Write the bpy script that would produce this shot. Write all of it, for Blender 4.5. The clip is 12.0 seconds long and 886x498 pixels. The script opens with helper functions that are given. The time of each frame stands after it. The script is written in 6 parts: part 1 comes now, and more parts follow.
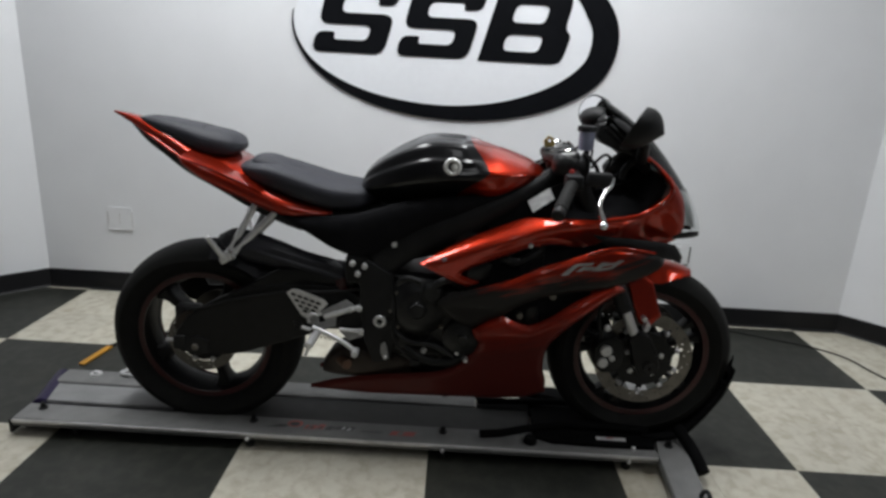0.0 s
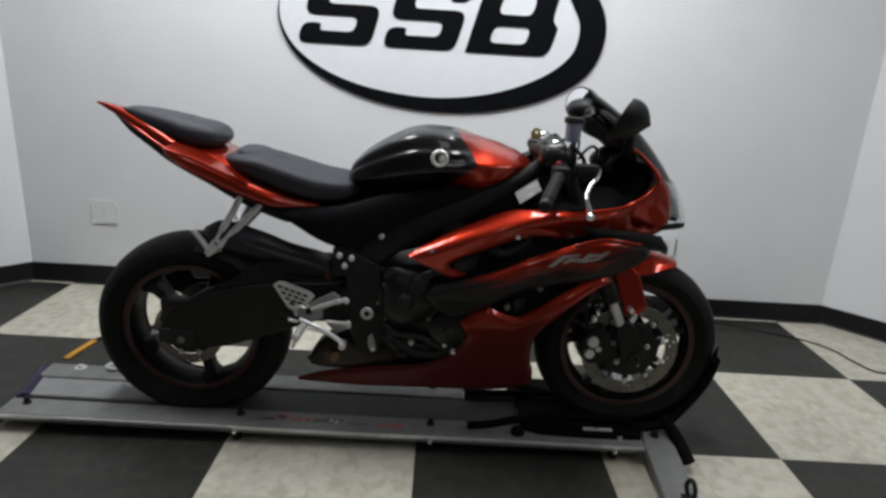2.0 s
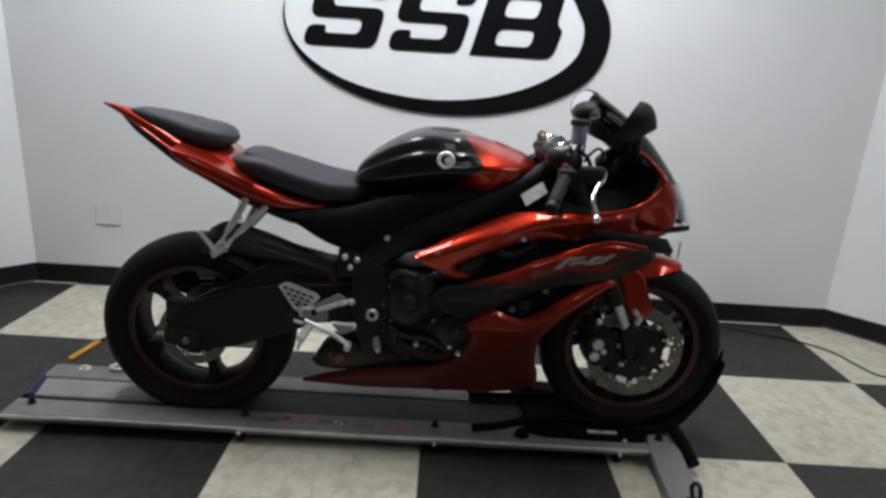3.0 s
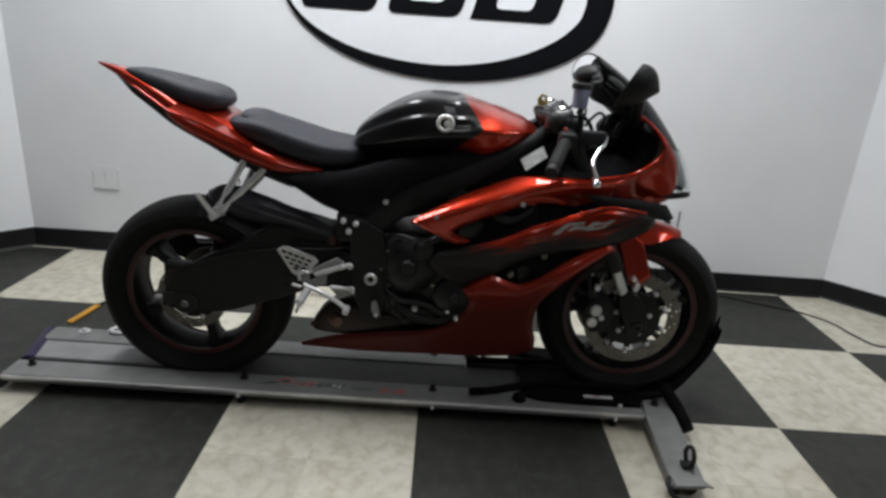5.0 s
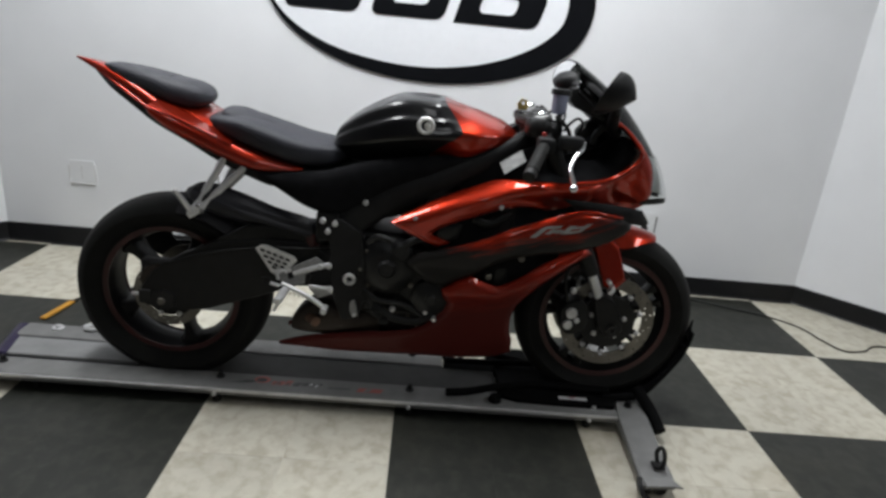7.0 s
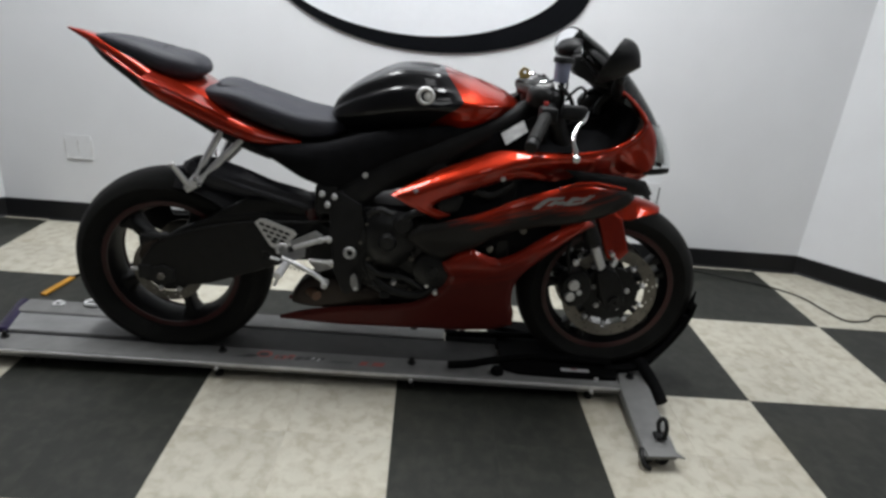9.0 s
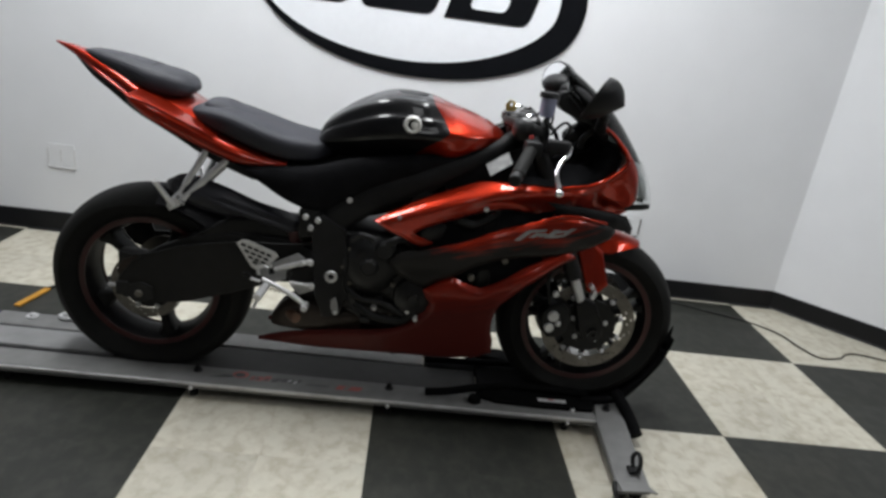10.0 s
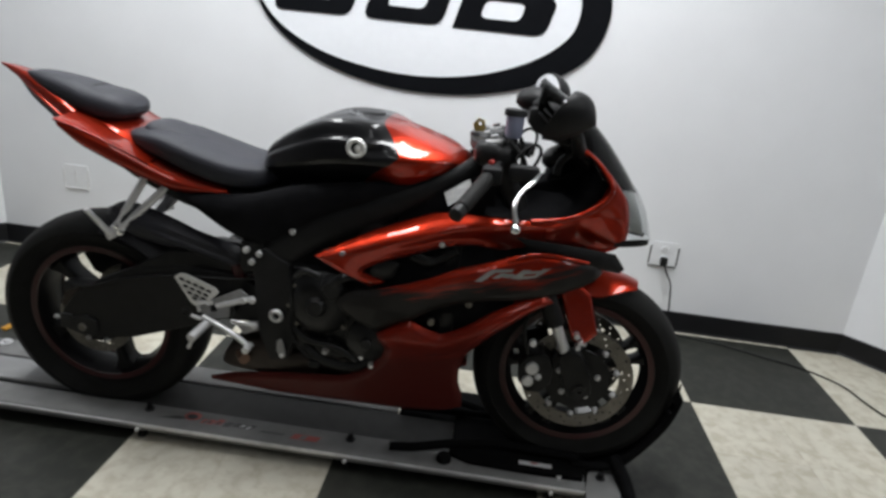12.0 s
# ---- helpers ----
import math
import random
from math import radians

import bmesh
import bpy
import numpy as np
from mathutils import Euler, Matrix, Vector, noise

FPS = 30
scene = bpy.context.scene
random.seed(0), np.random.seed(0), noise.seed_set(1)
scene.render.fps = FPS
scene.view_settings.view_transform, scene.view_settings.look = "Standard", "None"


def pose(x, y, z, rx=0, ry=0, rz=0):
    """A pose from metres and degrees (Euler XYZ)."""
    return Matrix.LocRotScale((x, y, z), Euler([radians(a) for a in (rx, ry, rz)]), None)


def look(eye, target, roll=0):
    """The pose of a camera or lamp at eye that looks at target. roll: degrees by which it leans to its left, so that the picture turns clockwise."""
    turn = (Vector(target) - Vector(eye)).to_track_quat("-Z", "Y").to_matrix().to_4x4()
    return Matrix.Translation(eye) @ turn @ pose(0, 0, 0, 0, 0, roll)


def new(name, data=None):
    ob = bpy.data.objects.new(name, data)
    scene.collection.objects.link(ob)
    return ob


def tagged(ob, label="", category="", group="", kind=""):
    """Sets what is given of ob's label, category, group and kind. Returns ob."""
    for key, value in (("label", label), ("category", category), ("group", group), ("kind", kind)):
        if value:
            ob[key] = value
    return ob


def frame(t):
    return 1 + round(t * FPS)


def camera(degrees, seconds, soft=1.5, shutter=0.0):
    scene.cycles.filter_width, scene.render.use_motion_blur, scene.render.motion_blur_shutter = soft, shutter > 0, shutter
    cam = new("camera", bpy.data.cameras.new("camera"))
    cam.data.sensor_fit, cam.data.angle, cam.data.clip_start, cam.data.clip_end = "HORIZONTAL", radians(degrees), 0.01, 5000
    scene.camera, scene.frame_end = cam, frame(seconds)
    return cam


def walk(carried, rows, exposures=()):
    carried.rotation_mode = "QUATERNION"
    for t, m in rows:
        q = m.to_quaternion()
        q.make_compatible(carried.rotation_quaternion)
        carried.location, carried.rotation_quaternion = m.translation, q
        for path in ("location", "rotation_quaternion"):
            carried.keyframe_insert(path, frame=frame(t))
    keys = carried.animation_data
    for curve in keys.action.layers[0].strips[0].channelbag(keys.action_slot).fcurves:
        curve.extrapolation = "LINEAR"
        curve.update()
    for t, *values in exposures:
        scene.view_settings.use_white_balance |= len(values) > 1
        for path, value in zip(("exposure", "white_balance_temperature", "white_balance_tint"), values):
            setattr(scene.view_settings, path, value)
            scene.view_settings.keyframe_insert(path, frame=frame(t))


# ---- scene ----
from mathutils.geometry import delaunay_2d_cdt

cam = camera(70.9, 12.0, soft=2.9, shutter=0.5)
PATH = [
    (0, (0.026, -1.789, 1.214), (0.011, 0.13, 0.651), 3.2),
    (0.5, (0.02, -1.787, 1.21), (0.028, 0.128, 0.634), 3.3),
    (1, (0.018, -1.786, 1.212), (0.012, 0.129, 0.634), 3.4),
    (1.5, (0.023, -1.79, 1.21), (0.035, 0.125, 0.633), 3.4),
    (2, (0.03, -1.789, 1.208), (0.053, 0.125, 0.628), 3.4),
    (2.5, (0.022, -1.789, 1.208), (0.049, 0.126, 0.63), 3.5),
    (3, (0.016, -1.791, 1.205), (0.036, 0.126, 0.633), 3.6),
    (3.2, (0.012, -1.792, 1.204), (0.036, 0.125, 0.631), 4.0),
    (4.8, (0.015, -1.795, 1.174), (0.044, 0.094, 0.518), 3.6),
    (5, (0.019, -1.792, 1.184), (0.047, 0.096, 0.526), 4.1),
    (5.5, (0.023, -1.785, 1.184), (0.093, 0.108, 0.542), 4.7),
    (6, (0.022, -1.789, 1.189), (0.095, 0.104, 0.547), 4.9),
    (6.5, (0.03, -1.797, 1.192), (0.146, 0.095, 0.556), 6.1),
    (7, (0.026, -1.806, 1.19), (0.114, 0.084, 0.54), 5.6),
    (7.2, (0.021, -1.803, 1.190), (0.098, 0.086, 0.533), 5.6),
    (8.8, (0.020, -1.792, 1.179), (0.149, 0.071, 0.464), 6.0),
    (9, (0.027, -1.789, 1.184), (0.118, 0.07, 0.452), 5.2),
    (9.5, (0.02, -1.782, 1.196), (0.135, 0.092, 0.508), 5.1),
    (10, (0.028, -1.786, 1.214), (0.167, 0.092, 0.541), 7.8),
    (10.2, (0.019, -1.770, 1.217), (0.123, 0.122, 0.559), 7.1),
    (10.5, (0.011, -1.769, 1.21), (0.135, 0.121, 0.57), 7.0),
    (10.7, (0.008, -1.760, 1.202), (0.160, 0.133, 0.575), 7.1),
    (11, (0.029, -1.743, 1.195), (0.215, 0.156, 0.595), 5.7),
    (11.2, (0.062, -1.700, 1.198), (0.130, 0.212, 0.600), 3.9),
    (11.3, (0.095, -1.691, 1.188), (0.145, 0.232, 0.638), 4.4),
    (11.4, (0.147, -1.675, 1.191), (0.159, 0.243, 0.623), 6.5),
    (11.5, (0.204, -1.657, 1.208), (0.183, 0.255, 0.622), 7.8),
    (11.6, (0.242, -1.630, 1.227), (0.165, 0.272, 0.611), 8.4),
    (11.7, (0.273, -1.617, 1.218), (0.191, 0.285, 0.605), 8.0),
    (11.8, (0.308, -1.588, 1.236), (0.203, 0.307, 0.604), 6.0),
    (12, (0.365, -1.53, 1.237), (0.235, 0.353, 0.574), 6.1),
]
EXPOSURES = [(0, -0.04), (2.5, 0.03), (6.5, 0.20), (9.0, 0.26), (12.0, 0.30)]
walk(cam, [(t, look(eye, target, roll)) for t, eye, target, roll in PATH], EXPOSURES)

# ---- fitted numbers of light and sign ----
# ceiling lights: x, y, turn, watts; the last, weak one is an added fill
LAMPS = [(-1.05, 0.33, 90, 24.5), (0.50, 0.20, 90, 27.5), (2.60, -1.10, 90, 13.0), (0.00, -2.30, 90, 3.0)]
OUT_ELLIPSE = (0.0023, 1.3725, 0.7548, 0.4038, -0.4)
REAR_SPOKE, FRONT_SPOKE = 66, 27

# ---- light, world ----
world = bpy.data.worlds.new("world")
scene.world = world
world.use_nodes = True
world.node_tree.nodes["Background"].inputs[0].default_value = (0.8, 0.85, 0.9, 1)
world.node_tree.nodes["Background"].inputs[1].default_value = 0.004


# ---- materials ----
def mat(name, color, rough=0.5, metal=0.0, coat=0.0, var=0.15, scale=30.0, bump=0.05, bscale=200.0, spec=0.5):
    """A painted, plastic, rubber or metal surface: colour with wear at two scales, gloss that varies, fine relief."""
    m = bpy.data.materials.new(name)
    m.use_nodes = True
    nt = m.node_tree
    b = nt.nodes["Principled BSDF"]
    b.inputs["Roughness"].default_value = rough
    b.inputs["Metallic"].default_value = metal
    b.inputs["Coat Weight"].default_value = coat
    b.inputs["Coat Roughness"].default_value = 0.03
    b.inputs["Specular IOR Level"].default_value = spec
    tc = nt.nodes.new("ShaderNodeTexCoord")
    n1 = nt.nodes.new("ShaderNodeTexNoise")
    n1.inputs["Scale"].default_value = scale
    n1.inputs["Detail"].default_value = 6
    nt.links.new(tc.outputs["Object"], n1.inputs["Vector"])
    n2 = nt.nodes.new("ShaderNodeTexNoise")
    n2.inputs["Scale"].default_value = scale / 9
    n2.inputs["Detail"].default_value = 3
    nt.links.new(tc.outputs["Object"], n2.inputs["Vector"])
    add = nt.nodes.new("ShaderNodeMath")
    add.operation = "ADD"
    nt.links.new(n1.outputs["Fac"], add.inputs[0])
    nt.links.new(n2.outputs["Fac"], add.inputs[1])
    ramp = nt.nodes.new("ShaderNodeMapRange")
    ramp.inputs["From Min"].default_value = 0.7
    ramp.inputs["From Max"].default_value = 1.3
    nt.links.new(add.outputs[0], ramp.inputs["Value"])
    mix = nt.nodes.new("ShaderNodeMix")
    mix.data_type = "RGBA"
    mix.inputs["A"].default_value = (*[c * (1 - var) for c in color], 1)
    mix.inputs["B"].default_value = (*[min(1, c * (1 + var)) for c in color], 1)
    nt.links.new(ramp.outputs["Result"], mix.inputs["Factor"])
    nt.links.new(mix.outputs["Result"], b.inputs["Base Color"])
    rr = nt.nodes.new("ShaderNodeMapRange")
    rr.inputs["To Min"].default_value = max(0.02, rough - 0.08)
    rr.inputs["To Max"].default_value = min(1, rough + 0.08)
    nt.links.new(n2.outputs["Fac"], rr.inputs["Value"])
    nt.links.new(rr.outputs["Result"], b.inputs["Roughness"])
    if bump:
        n3 = nt.nodes.new("ShaderNodeTexNoise")
        n3.inputs["Scale"].default_value = bscale
        n3.inputs["Detail"].default_value = 4
        nt.links.new(tc.outputs["Object"], n3.inputs["Vector"])
        bm = nt.nodes.new("ShaderNodeBump")
        bm.inputs["Strength"].default_value = bump
        bm.inputs["Distance"].default_value = 0.002
        nt.links.new(n3.outputs["Fac"], bm.inputs["Height"])
        nt.links.new(bm.outputs["Normal"], b.inputs["Normal"])
    m["look"] = name
    return m


def tile_mat(name, base, fleck, rough, soiled):
    """Vinyl composition tile: a mottled base, darker flecks, scuffs, and a slightly different shade on every tile."""
    m = mat(name, base, rough, var=0.06, scale=18, bump=0.03, bscale=60, spec=0.3)
    nt = m.node_tree
    b = nt.nodes["Principled BSDF"]
    col = b.inputs["Base Color"].links[0].from_socket
    tc = nt.nodes["Texture Coordinate"]
    info = nt.nodes.new("ShaderNodeObjectInfo")
    off = nt.nodes.new("ShaderNodeVectorMath")
    off.operation = "MULTIPLY_ADD"
    nt.links.new(info.outputs["Random"], off.inputs[0])
    off.inputs[1].default_value = (7, 13, 3)
    nt.links.new(tc.outputs["Object"], off.inputs[2])
    stretch = nt.nodes.new("ShaderNodeMapping")
    stretch.inputs["Scale"].default_value = (1, 0.85, 1)
    nt.links.new(off.outputs[0], stretch.inputs["Vector"])
    n = nt.nodes.new("ShaderNodeTexNoise")
    n.inputs["Scale"].default_value = 25
    n.inputs["Detail"].default_value = 3
    n.inputs["Distortion"].default_value = 0.25
    nt.links.new(stretch.outputs[0], n.inputs["Vector"])
    ramp = nt.nodes.new("ShaderNodeValToRGB")
    ramp.color_ramp.elements[0].position, ramp.color_ramp.elements[1].position = 0.42, 0.66
    nt.links.new(n.outputs["Fac"], ramp.inputs[0])
    mix = nt.nodes.new("ShaderNodeMix")
    mix.data_type = "RGBA"
    nt.links.new(ramp.outputs[0], mix.inputs["Factor"])
    nt.links.new(col, mix.inputs["A"])
    mix.inputs["B"].default_value = (*fleck, 1)
    val = nt.nodes.new("ShaderNodeMapRange")
    val.inputs["To Min"].default_value, val.inputs["To Max"].default_value = 0.94, 1.05
    nt.links.new(info.outputs["Random"], val.inputs["Value"])
    mul = nt.nodes.new("ShaderNodeVectorMath")
    mul.operation = "SCALE"
    place = nt.nodes.new("ShaderNodeNewGeometry")
    dirt = nt.nodes.new("ShaderNodeTexNoise")
    dirt.inputs["Scale"].default_value = 2.3
    dirt.inputs["Detail"].default_value = 7
    dirt.inputs["Roughness"].default_value = 0.62
    nt.links.new(place.outputs["Position"], dirt.inputs["Vector"])
    soil = nt.nodes.new("ShaderNodeMapRange")
    soil.inputs["From Min"].default_value, soil.inputs["From Max"].default_value = 0.54, 0.78
    soil.inputs["To Max"].default_value = 0.55
    nt.links.new(dirt.outputs["Fac"], soil.inputs["Value"])
    grime = nt.nodes.new("ShaderNodeMix")
    grime.data_type = "RGBA"
    nt.links.new(soil.outputs[0], grime.inputs["Factor"])
    nt.links.new(mix.outputs["Result"], grime.inputs["A"])
    grime.inputs["B"].default_value = (*soiled, 1)
    nt.links.new(grime.outputs["Result"], mul.inputs[0])
    nt.links.new(val.outputs[0], mul.inputs["Scale"])
    nt.links.new(mul.outputs[0], b.inputs["Base Color"])
    return m


def glass_mat(name, color, rough=0.02):
    m = bpy.data.materials.new(name)
    m.use_nodes = True
    b = m.node_tree.nodes["Principled BSDF"]
    b.inputs["Base Color"].default_value = (*color, 1)
    b.inputs["Roughness"].default_value = rough
    b.inputs["Transmission Weight"].default_value = 1
    b.inputs["IOR"].default_value = 1.15
    return m


def graphic_mat(name, red, black, slope=0.24, level=0.572, tip_drop=-0.075, tear=0.19, fade=(0.062, 0.112), rise=0.03):
    """Red paint with a torn black sweep printed below a slanting line of the panel; on the lower fairing it also paints
    shade.
    """
    m = mat(name, red, 0.3, 0.5, coat=0.8, var=0.12, scale=60, bump=0)
    nt = m.node_tree
    b = nt.nodes["Principled BSDF"]
    col = b.inputs["Base Color"].links[0].from_socket
    tc = nt.nodes["Texture Coordinate"]
    sep = nt.nodes.new("ShaderNodeSeparateXYZ")
    nt.links.new(tc.outputs["Object"], sep.inputs[0])
    lin = nt.nodes.new("ShaderNodeMath")
    lin.operation = "MULTIPLY_ADD"
    nt.links.new(sep.outputs["X"], lin.inputs[0])
    lin.inputs[1].default_value, lin.inputs[2].default_value = slope, level
    diff = nt.nodes.new("ShaderNodeMath")
    diff.operation = "SUBTRACT"
    nt.links.new(sep.outputs["Z"], diff.inputs[0])
    nt.links.new(lin.outputs[0], diff.inputs[1])
    along = nt.nodes.new("ShaderNodeCombineXYZ")
    nt.links.new(sep.outputs["X"], along.inputs["X"])
    nt.links.new(diff.outputs[0], along.inputs["Z"])
    mp = nt.nodes.new("ShaderNodeMapping")
    mp.inputs["Scale"].default_value = (7, 1, 62)
    nt.links.new(along.outputs[0], mp.inputs["Vector"])
    n = nt.nodes.new("ShaderNodeTexNoise")
    n.inputs["Scale"].default_value = 1.0
    n.inputs["Detail"].default_value = 5
    n.inputs["Roughness"].default_value = 0.65
    nt.links.new(mp.outputs[0], n.inputs["Vector"])
    tip = nt.nodes.new("ShaderNodeMapRange")
    tip.inputs["From Min"].default_value, tip.inputs["From Max"].default_value = 0.02, 0.20
    tip.inputs["To Min"].default_value, tip.inputs["To Max"].default_value = tip_drop, 0.0
    nt.links.new(sep.outputs["X"], tip.inputs["Value"])
    lift = nt.nodes.new("ShaderNodeMath")
    lift.operation = "ADD"
    nt.links.new(diff.outputs[0], lift.inputs[0])
    nt.links.new(tip.outputs[0], lift.inputs[1])
    fore = nt.nodes.new("ShaderNodeMapRange")
    fore.inputs["From Min"].default_value, fore.inputs["From Max"].default_value = 0.50, 0.62
    fore.inputs["To Min"].default_value, fore.inputs["To Max"].default_value = 0.0, -rise
    nt.links.new(sep.outputs["X"], fore.inputs["Value"])
    diff = nt.nodes.new("ShaderNodeMath")
    diff.operation = "ADD"
    nt.links.new(lift.outputs[0], diff.inputs[0])
    nt.links.new(fore.outputs[0], diff.inputs[1])
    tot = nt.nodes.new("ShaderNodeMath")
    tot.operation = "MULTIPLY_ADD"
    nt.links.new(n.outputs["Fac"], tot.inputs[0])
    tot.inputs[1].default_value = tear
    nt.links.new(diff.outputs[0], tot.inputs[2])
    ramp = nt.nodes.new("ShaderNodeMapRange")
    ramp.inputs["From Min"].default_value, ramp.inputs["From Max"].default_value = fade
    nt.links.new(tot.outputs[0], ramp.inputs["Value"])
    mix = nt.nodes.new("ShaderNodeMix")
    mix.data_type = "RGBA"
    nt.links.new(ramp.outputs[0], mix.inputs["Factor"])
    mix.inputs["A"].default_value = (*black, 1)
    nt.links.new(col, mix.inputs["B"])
    nt.links.new(mix.outputs["Result"], b.inputs["Base Color"])
    for name, low, high in (("Coat Weight", 0.12, 0.7), ("Metallic", 0.0, 0.86), ("Roughness", 0.55, 0.33), ("Specular IOR Level", 0.2, 0.2)):
        level = nt.nodes.new("ShaderNodeMapRange")
        level.inputs["To Min"].default_value, level.inputs["To Max"].default_value = low, high
        nt.links.new(ramp.outputs[0], level.inputs["Value"])
        nt.links.new(level.outputs[0], b.inputs[name])
    return m


RED = mat("red_pearl_paint", (0.33, 0.0185, 0.0045), 0.33, 0.86, coat=0.7, var=0.12, scale=60, bump=0, spec=0.2)
GRAPHIC = graphic_mat("red_paint_with_black_sweep", (0.33, 0.0185, 0.0045), (0.0125, 0.0112, 0.0105))
RIM = mat("black_wheel_paint", (0.0066, 0.0066, 0.0074), 0.45, var=0.25, bump=0.05, spec=0.25)
# the maroon foot paints shade into the lower fairing, along with a torn print
LOWERGRAPHICSHADE = graphic_mat("red_paint_with_torn_shaded_foot", (0.36, 0.0200, 0.0048), (0.080, 0.007, 0.0045), 0.25, 0.40, 0.0, 0.13, (0.0, 0.17), 0.0)
GLOSS = mat("gloss_black_paint", (0.006, 0.006, 0.007), 0.3, coat=0.45, var=0.2, bump=0, spec=0.2)
BLACK = mat("black_plastic", (0.0098, 0.0098, 0.0106), 0.52, var=0.25, bump=0.15, bscale=500, spec=0.22)
SLATE = mat("bluish_black_plastic", (0.017, 0.017, 0.022), 0.45, var=0.3, bump=0.15, bscale=500, spec=0.35)
SATIN = mat("satin_black_metal", (0.0085, 0.0085, 0.0088), 0.42, 0.1, var=0.3, bump=0.08, bscale=300, spec=0.3)
FRAMEBLACK = mat("black_frame_paint", (0.0092, 0.0092, 0.010), 0.5, 0.1, var=0.35, bump=0.15, bscale=420, spec=0.3)
ENGINE = mat("engine_grey_paint", (0.0098, 0.0098, 0.0107), 0.42, 0.3, var=0.45, bump=0.12, bscale=250)
RUBBER = mat("tyre_rubber", (0.0064, 0.0064, 0.006), 0.7, var=0.3, bump=0.2, bscale=350, spec=0.22)
HOSE = mat("hose_rubber", (0.0065, 0.0065, 0.0065), 0.6, var=0.2, spec=0.3)
VINYL = mat("seat_vinyl", (0.029, 0.030, 0.038), 0.55, var=0.15, bump=0.35, bscale=700, spec=0.3)
ALU = mat("brushed_aluminium", (0.72, 0.72, 0.73), 0.36, 0.65, var=0.15, bump=0.1, bscale=300)
CHROME = mat("chrome", (0.85, 0.85, 0.86), 0.1, 1.0, var=0.05, bump=0)
STEEL = mat("brake_disc_steel", (0.19, 0.178, 0.158), 0.45, 0.9, var=0.2, bump=0.08)
BRACKET = mat("cast_grey_bracket", (0.30, 0.30, 0.30), 0.5, 0.4, var=0.3, bump=0.1)
STRIPE = mat("dark_red_rim_tape", (0.038, 0.003, 0.004), 0.35, var=0.15, bump=0)
SILVERINK = mat("silver_sticker", (0.30, 0.295, 0.28), 0.4, 0.2, var=0.25, bump=0)
WHITEINK = mat("pale_grey_sticker_and_glint", (0.62, 0.62, 0.63), 0.5, var=0.2, bump=0)
STICKER = mat("worn_white_sticker", (0.40, 0.40, 0.40), 0.5, var=0.25, scale=60, bump=0)
CUP = mat("translucent_cup_plastic", (0.20, 0.215, 0.30), 0.35, var=0.1, bump=0)
BOWL = mat("silver_reflector", (0.55, 0.56, 0.55), 0.3, 0.4, var=0.1, bump=0)
GOLD = mat("gold_metal", (0.7, 0.5, 0.16), 0.3, 0.9, var=0.1, bump=0)
REDPLASTIC = mat("red_switch_plastic", (0.35, 0.03, 0.025), 0.4, var=0.1, bump=0)
BLUE = mat("blue_purple_anodised", (0.022, 0.015, 0.055), 0.35, 0.5, var=0.15, bump=0)
BROWN = mat("heat_browned_steel", (0.20, 0.12, 0.085), 0.45, 0.4, var=0.3, scale=30)
EXHAUST = mat("heat_stained_steel", (0.036, 0.026, 0.021), 0.5, 0.4, var=0.4, scale=14)
SCREEN = glass_mat("smoked_screen", (0.035, 0.037, 0.035))
LENS = glass_mat("headlight_lens", (0.8, 0.82, 0.82), 0.05)
MIRROR = mat("mirror_glass", (0.86, 0.86, 0.88), 0.03, 1.0, var=0.0, bump=0)
WALL = mat("white_wall_paint", (0.775, 0.785, 0.81), 0.62, var=0.025, scale=5, bump=0.12, bscale=160)
# for the unseen walls: greyer than the white ones, to cut bounced light
FARWALL = mat("grey_unseen_wall", (0.22, 0.22, 0.225), 0.7, var=0.05, scale=5, bump=0.12, bscale=160)
CEIL = mat("ceiling_paint", (0.55, 0.55, 0.55), 0.8, var=0.03, scale=5, bump=0.2, bscale=90)
BASEB = mat("black_rubber_baseboard", (0.008, 0.008, 0.009), 0.45, var=0.25, scale=12, bump=0.05, spec=0.25)
SIGNWHITE = mat("gloss_white_sign_vinyl", (0.84, 0.86, 0.90), 0.3, var=0.02, bump=0)
SIGNBLACK = mat("black_sign_vinyl", (0.005, 0.0055, 0.007), 0.55, var=0.2, bump=0, spec=0.06)
PLATE = mat("white_outlet_plastic", (0.765, 0.775, 0.795), 0.62, var=0.04, bump=0)
# these two also colour the shadow drawn round the socket plates
SHADOWGAP = mat("grey_shadow_gap", (0.62, 0.62, 0.625), 0.6, bump=0)
DARKSLOT = mat("dark_slot_and_shadow", (0.06, 0.06, 0.06), 0.7, bump=0)
RAIL = mat("grey_powder_coat", (0.178, 0.178, 0.176), 0.6, 0.0, var=0.16, scale=22, bump=0.1, bscale=400, spec=0.25)
BADGE = mat("bright_badge_metal", (0.92, 0.92, 0.90), 0.25, 0.3, var=0.05, bump=0)
RAILPALE = mat("pale_grey_powder_coat", (0.235, 0.235, 0.238), 0.6, 0.0, var=0.16, scale=22, bump=0.1, bscale=400, spec=0.25)
RAILEDGE = mat("bright_metal_edge", (0.62, 0.62, 0.62), 0.4, 0.5, var=0.2)
CHOCK = mat("matt_black_chock_paint", (0.0046, 0.0046, 0.0049), 0.75, var=0.3, bump=0.1, bscale=300, spec=0.04)
LINER = mat("matt_black_liner", (0.0092, 0.0092, 0.0104), 0.75, var=0.3, bump=0.1, bscale=300, spec=0.05)
MAT = mat("dark_grip_mat", (0.028, 0.028, 0.027), 0.7, var=0.3, bump=0.4, bscale=500)
INKRED = mat("red_sticker_ink", (0.34, 0.07, 0.06), 0.45, var=0.25, bump=0)
